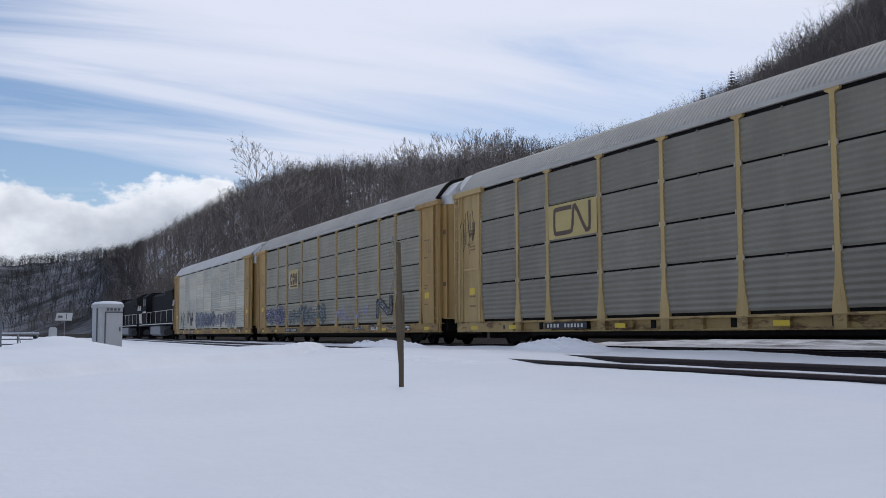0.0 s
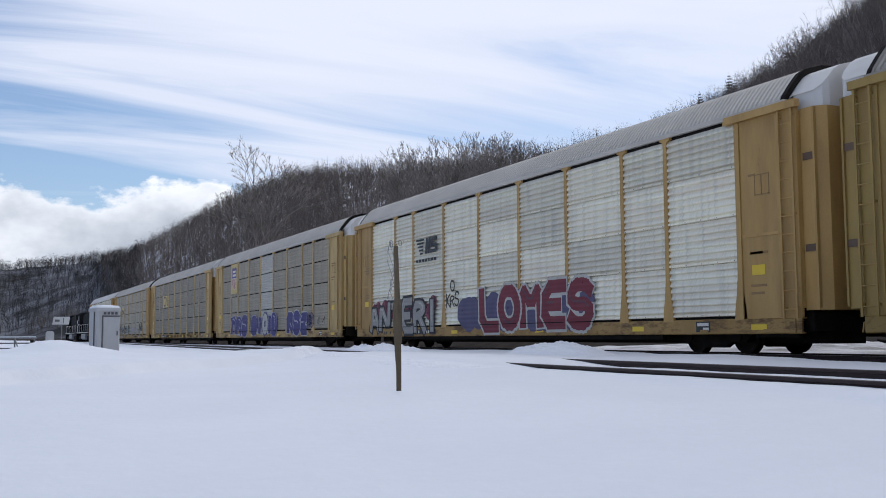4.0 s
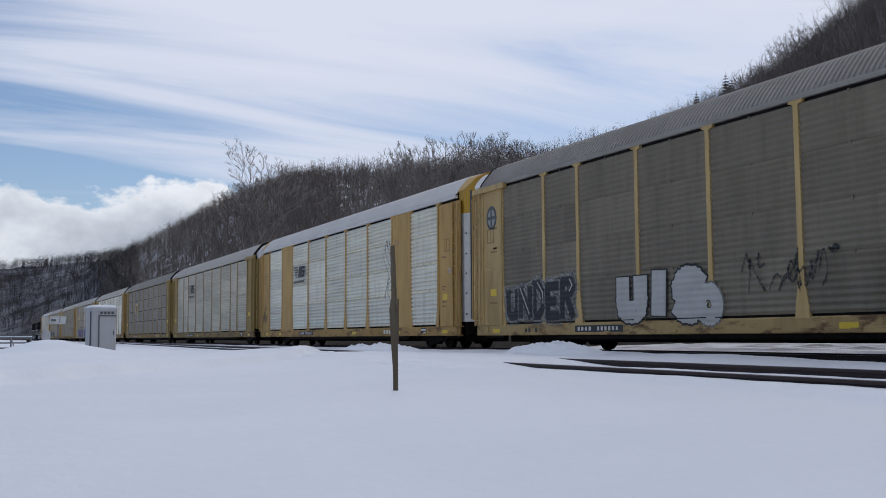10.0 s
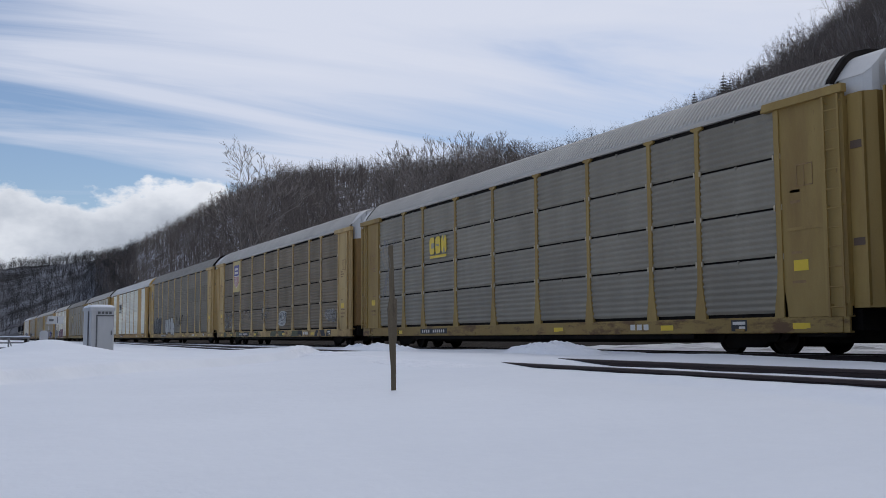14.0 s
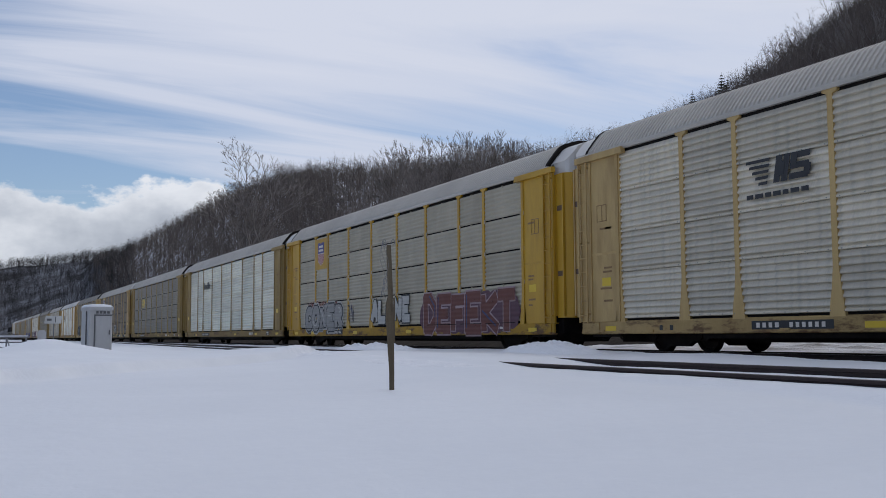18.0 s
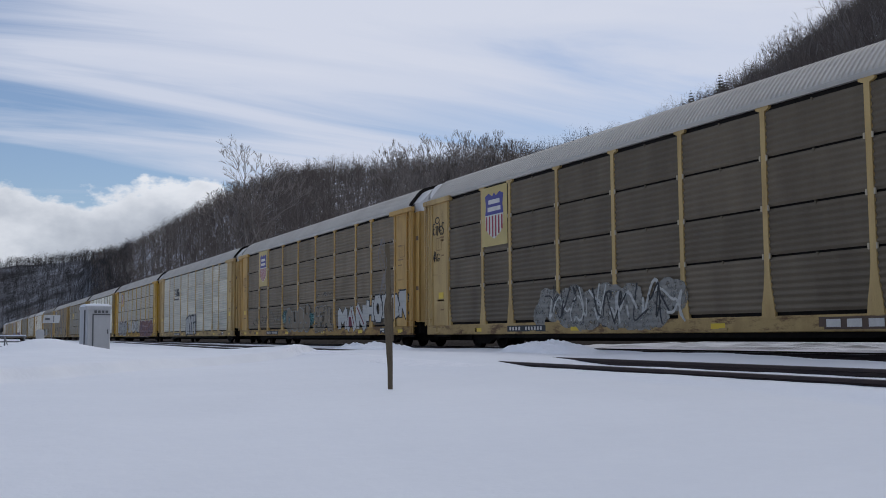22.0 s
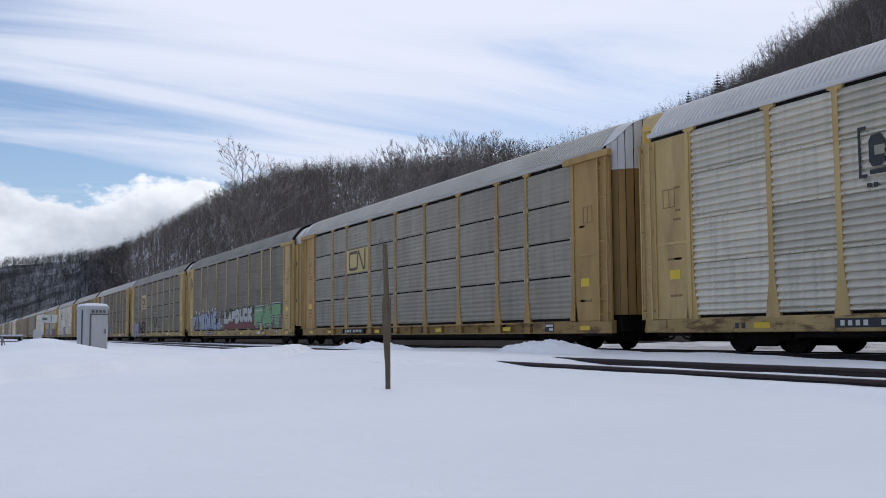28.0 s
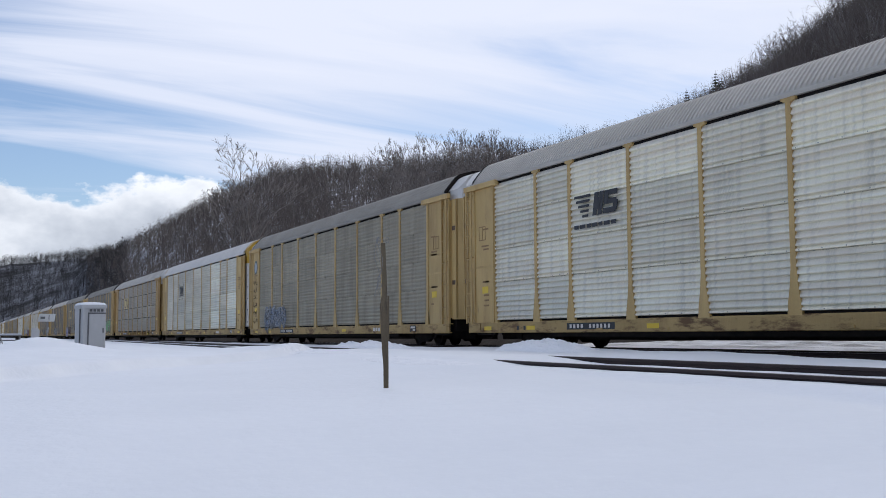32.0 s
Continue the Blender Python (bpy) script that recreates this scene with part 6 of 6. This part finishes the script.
cloud(c, 3.9, 2.7, 1.0, 1.8, TEAL, 64, 5)
piece(c, "OUBS", 3.3, -0.7, 0.62, 1.85, M["brown"], spray("ash_spray", (0.42, 0.43, 0.40), 0.75, 0.42), 0.50, 0.045, 2, 27, 0.1)
cloud(c, -0.3, -1.2, 0.9, 1.6, TEAL, 65, 4)
piece(c, "SEAL", -1.35, -4.2, 0.62, 1.9, M["brown"], GHOST, 0.42, 0.06, 0, 28)
scrawl(c, -1.6, -3.6, 2.05, 2.3, GHOST, 66, 6, 0.03)
piece(c, "MAN", -4.85, -8.3, 0.6, 1.75, CHALK, GHOST, 0.52, 0.05, 0, 29, 0.08, WINE, split=1.15)
piece(c, "HOneR", -8.4, -12.8, 0.92, 2.05, CHALK, INK, 0.48, 0.055, 0, 30, 0.25, slope=0.1)
scrawl(c, 10, 4, 0.9, 1.6, GHOST, 31, 9, 0.035)
c = autorack(15, "dark soiled autorack with a shield plate and cream graffiti", "umber", "fine", True, "pale", "roof", fold_end, shift=-0.36)
shield_mark(c, 7.98, 3.95, 1.45)
CREAM = spray("cream_spray", (0.34, 0.32, 0.28), 0.8, 0.42)
cloud(c, 5.4, -1.4, 0.5, 1.85, CREAM, 32, 18, 0.42)
cloud(c, 4.0, 0.5, 0.6, 1.4, spray("taupe_spray", (0.13, 0.11, 0.095), 0.8, 0.42), 67, 9, 0.4)
scrawl(c, 5.0, -1.0, 0.6, 1.7, INK, 68, 12, 0.045)
scrawl(c, 4.6, -1.2, 0.6, 1.7, CHALK, 69, 12, 0.06)
piece(c, "SETNES", 12.85, 11.75, 4.05, 4.4, INK, INK, 0.14, 0.008, 1, 33)
piece(c, "O", 12.5, 12.15, 4.45, 4.6, INK, INK, 0.14, 0.008, 1, 76)
piece(c, "NAG", 12.8, 12.15, 3.05, 3.4, INK, INK, 0.11, 0.006, 0, 53)
sm = Shape()
rect(sm, -7.3, -5.6, 0.40, 0.68, -HW - 0.006, 0)
for yy in (-5.8, -6.32, -6.84):
    rect(sm, yy - 0.36, yy, 0.45, 0.63, -HW - 0.012, 1)
put("sill_mark", sm.mesh("sill_mark", slots=2), [M["brownp"], WHITEP], c, label="dark patch with three white blocks")
c = autorack(16, "soiled olive-grey autorack with a yellow block-emblem plate", "olive", "fine", True, "pale", "darkroof", flat_end, shift=-0.26)
block_mark(c, 5.65, 3.35, 1.6, 0.75)
piece(c, "EBKR", 11.45, 8.4, 0.4, 1.75, LILAC, NAVY, 0.30, 0.045, 1, 34, -0.3, halo=CHALK)
piece(c, "TAGER", 8.2, 4.5, 0.72, 1.8, spray("umber_spray", (0.11, 0.05, 0.04), 0.8, 0.44), spray("faint_pink", (0.36, 0.28, 0.27), 0.6, 0.5), 0.40, 0.03, 1, 35)
scrawl(c, 3.4, 2.2, 1.2, 2.0, GHOST, 70, 5, 0.035)
scrawl(c, 0.9, -2.9, 1.0, 2.1, spray("faint_black_spray", (0.05, 0.05, 0.05), 0.5, 0.5), 36, 9, 0.06)
c = autorack(17, "soiled olive-grey autorack with blue, white and green graffiti", "olive", "fine", False, "pale", "darkroof", flat_end, shift=-0.29)
round_mark(c, paint("pale_ring", (0.36, 0.36, 0.34)))
cloud(c, 7.6, 3.2, 1.0, 1.9, spray("blue_mist", (0.08, 0.12, 0.26), 0.5, 0.48), 71, 10, 0.4)
piece(c, "FITE", 11.5, 7.5, 0.82, 1.95, SKY, NAVY, 0.50, 0.04, 0, 37, 0.0, CHALK, halo=GHOST)
piece(c, "DAVE", 7.4, 3.9, 0.82, 2.05, SKY, NAVY, 0.52, 0.04, 0, 38, 0.0, CHALK, halo=GHOST)
cloud(c, 3.9, 2.9, 0.85, 1.4, SKY, 72, 4)
for yy, zz in ((10.5, 2.15), (9.6, 2.05), (8.3, 2.2), (6.6, 2.1), (5.4, 2.25), (4.6, 2.2), (3.4, 1.5), (2.7, 1.1)):
    cloud(c, yy, yy - 0.3, zz - 0.14, zz + 0.12, CHALK, 73, 2)
piece(c, "NES", 2.9, 1.9, 1.6, 1.9, GHOST, GHOST, 0.2, 0.01, 1, 39)
cloud(c, 1.5, -5.6, 1.6, 2.25, spray("green_mist", (0.06, 0.14, 0.045), 0.5, 0.5), 74, 14, 0.4)
sm = Shape()
poly(sm, [(1.8, 0.88), (-5.75, 0.90), (-5.7, 1.34), (0.2, 1.32), (1.7, 1.2)], FACE + 0.001)
put("graffiti", sm.mesh("graffiti", tall=False), OX, c, label="dull red band sprayed under white letters")["kind"] = "stuff"
piece(c, "LAFDUCK", 1.7, -5.1, 1.2, 2.02, CHALK, INK, 0.52, 0.035, 0, 40, 0.2)
piece(c, "FAT", -5.75, -11.0, 0.85, 2.15, spray("green_spray", (0.22, 0.42, 0.18)), INK, 0.62, 0.05, 0, 41, 0.15, CHALK, halo=CHALK)
c = autorack(18, "grey panelled autorack with a brown looping emblem", "taupe", "fine", True, "yellow", "roof", fold_end, shift=-0.25, channel=True)
worm_mark(c, 5.6, 3.38, 1.9, 0.78)
c = autorack(19, "dull ribbed autorack with two bright bays and bracketed emblem", "silver", "deep", False, "pale", "whiteroof", round_end, new_bay=(6, 8), shift=-0.26)
block_mark(c, 5.6, 3.55, 1.25, 0.6, False, "black", True, brackets=True)
c = autorack(20, "soiled olive-grey autorack with pale blue graffiti", "drab", "fine", False, "pale", "darkroof", flat_end, shift=-0.22)
round_mark(c, paint("milky_blue", (0.40, 0.45, 0.50)), (0.10, 0.135, 0.12), False)
for i in range(6):
    scrawl(c, 12.6, 11.8, 1.0 + 0.40 * i, 1.3 + 0.40 * i, spray("faint_black_spray", (0.05, 0.05, 0.05), 0.5, 0.5), 60 + i, 6, 0.03)
cloud(c, 10.0, 6.4, 0.78, 1.95, spray("milky_blue_spray", (0.36, 0.41, 0.50), 0.55, 0.46), 75, 12, 0.45)
piece(c, "BUNR", 10.1, 6.3, 0.7, 2.0, GHOST, spray("milky_edge_spray", (0.30, 0.36, 0.48), 0.6, 0.48), 0.34, 0.05, 1, 41)
c = autorack(21, "bright ribbed autorack with a black striped emblem", "white", "deep", False, "pale", "roof", flat_end, shift=-0.19)
stripe_mark(c, 5.6, 3.6, 2.2)


Shape.tall = False


def engine(k):
    """A black six-axle diesel engine."""
    back = 21.6 * k
    e = thing("diesel_locomotive", (TX, along(0) + PITCH + 25.2 + back, 0.004), "black diesel locomotive with white stripes and marks", "locomotive", "engines of the train")
    bl = M["locoblack"]
    put("frame", Shape().box(-1.5, 1.5, -10.2, 10.2, 1.25, 1.55).mesh("frame"), bl, e)
    put("walkway_stripe", Shape().box(-1.512, -1.502, -10.0, 10.0, 1.36, 1.44).mesh("walkway_stripe"), M["whitep"], e)
    put("long_hood", Shape().loft([(-0.95, 1.55), (0.95, 1.55), (0.95, 4.1), (0.6, 4.4), (-0.6, 4.4), (-0.95, 4.1)], -9.4, 5.2, "y").mesh("long_hood"), bl, e)
    put("radiator", Shape().loft([(-1.35, 3.5), (1.35, 3.5), (1.45, 4.3), (0.8, 4.62), (-0.8, 4.62), (-1.45, 4.3)], -9.2, -5.4, "y").mesh("radiator"), bl, e)
    cab = put("cab", Shape().loft([(-1.5, 1.55), (1.5, 1.55), (1.5, 4.2), (0.9, 4.62), (-0.9, 4.62), (-1.5, 4.2)], 5.2, 7.6, "y").mesh("cab"), bl, e)
    put("cab_window", Shape().box(-1.515, -1.50, 5.6, 6.3, 3.3, 4.0).box(-1.515, -1.50, 6.5, 7.2, 3.3, 4.0).mesh("cab_window"), M["seam"], cab)
    put("cab_stripe", Shape().box(-1.515, -1.502, 5.3, 7.5, 2.6, 2.75).mesh("cab_stripe"), M["whitep"], cab)
    put("nose", Shape().loft([(-0.9, 1.55), (0.9, 1.55), (0.9, 3.2), (0.5, 3.5), (-0.5, 3.5), (-0.9, 3.2)], 7.6, 9.2, "y").mesh("nose"), bl, e)
    put("hood_mark", Shape().loft([(-8.9, 3.0), (-7.9, 3.0), (-8.2, 3.7), (-9.2, 3.7)], -0.965, -0.955, "x").loft([(-7.5, 3.0), (-6.6, 3.0), (-6.9, 3.7), (-7.8, 3.7)], -0.965, -0.955, "x").mesh("hood_mark"), M["whitep"], e, label="white slanted marks")
    put("end_stripe", Shape().loft([(-10.1, 1.6), (-9.9, 1.6), (-9.5, 2.6), (-9.7, 2.6)], -1.2, -0.97, "x").mesh("end_stripe"), M["whitep"], e)
    put("fuel_tank", Shape().loft([(-1.4, 0.5), (-1.2, 0.32), (1.2, 0.32), (1.4, 0.5), (1.4, 1.2), (-1.4, 1.2)], -2.9, 2.9, "y").mesh("fuel_tank"), paint("tank_grey", (0.30, 0.30, 0.31)), e, label="snow-dusted grey fuel tank")
    for y in (-9.6, -6.5, -3.5, -0.5, 2.5, 5.0, 8.6):
        put("handrail_post", shared("hpost", lambda: Shape().tube((-1.45, 0, 1.55), (-1.45, 0, 2.6), 0.02, sides=5).mesh("handrail_post")), M["whitep"], e, (0, y, 0))
    put("handrail", Shape().tube((-1.45, -9.6, 2.6), (-1.45, 5.0, 2.6), 0.02, sides=5).mesh("handrail"), M["whitep"], e)
    for i in range(3):
        put("roof_fan", Shape().tube((0, -8.6 + 1.3 * i, 4.6), (0, -8.6 + 1.3 * i, 4.75), 0.55, sides=16).mesh("roof_fan"), bl, e)
    for s in (1, -1):
        t = put("truck", shared("ltruck", lambda: Shape().loft([(-2.3, 0.5), (-2.2, 0.75), (-0.5, 0.95), (0.5, 0.95), (2.2, 0.75), (2.3, 0.5), (1.6, 0.35), (-1.6, 0.35)], -1.25, -1.05, "x").loft([(-2.3, 0.5), (-2.2, 0.75), (-0.5, 0.95), (0.5, 0.95), (2.2, 0.75), (2.3, 0.5), (1.6, 0.35), (-1.6, 0.35)], 1.05, 1.25, "x").box(-1.0, 1.0, -0.3, 0.3, 0.6, 1.25).mesh("truck")), M["dark"], e, (0, s * 6.3, 0))
        for y in (-1.7, 0, 1.7):
            for x in (-0.76, 0.76):
                put("wheel", shared("wheel", wheel_mesh), M["wheel"], t, (x, y, 0.42), 0 if x < 0 else 180)
    put("plow", Shape().loft([(10.2, 0.3), (10.7, 0.2), (10.4, 1.2), (10.2, 1.2)], -1.4, 1.4, "x").mesh("plow"), bl, e)
    put("coupler", Shape().box(-0.1, 0.1, -10.75, -10.2, 0.72, 0.95).box(-0.1, 0.1, 10.2, 10.75, 0.72, 0.95).mesh("coupler"), M["dark"], e)
    TRAIN.append((e, -(PITCH + 25.2 + back)))


engine(0)
engine(1)


def motions():
    for ob, behind in TRAIN:
        walk(ob, [(t, pose(TX, along(t) - behind, 0.004)) for t in (0, 4, 8, 12, 16, 20, 24, 28, 32)])


motions()
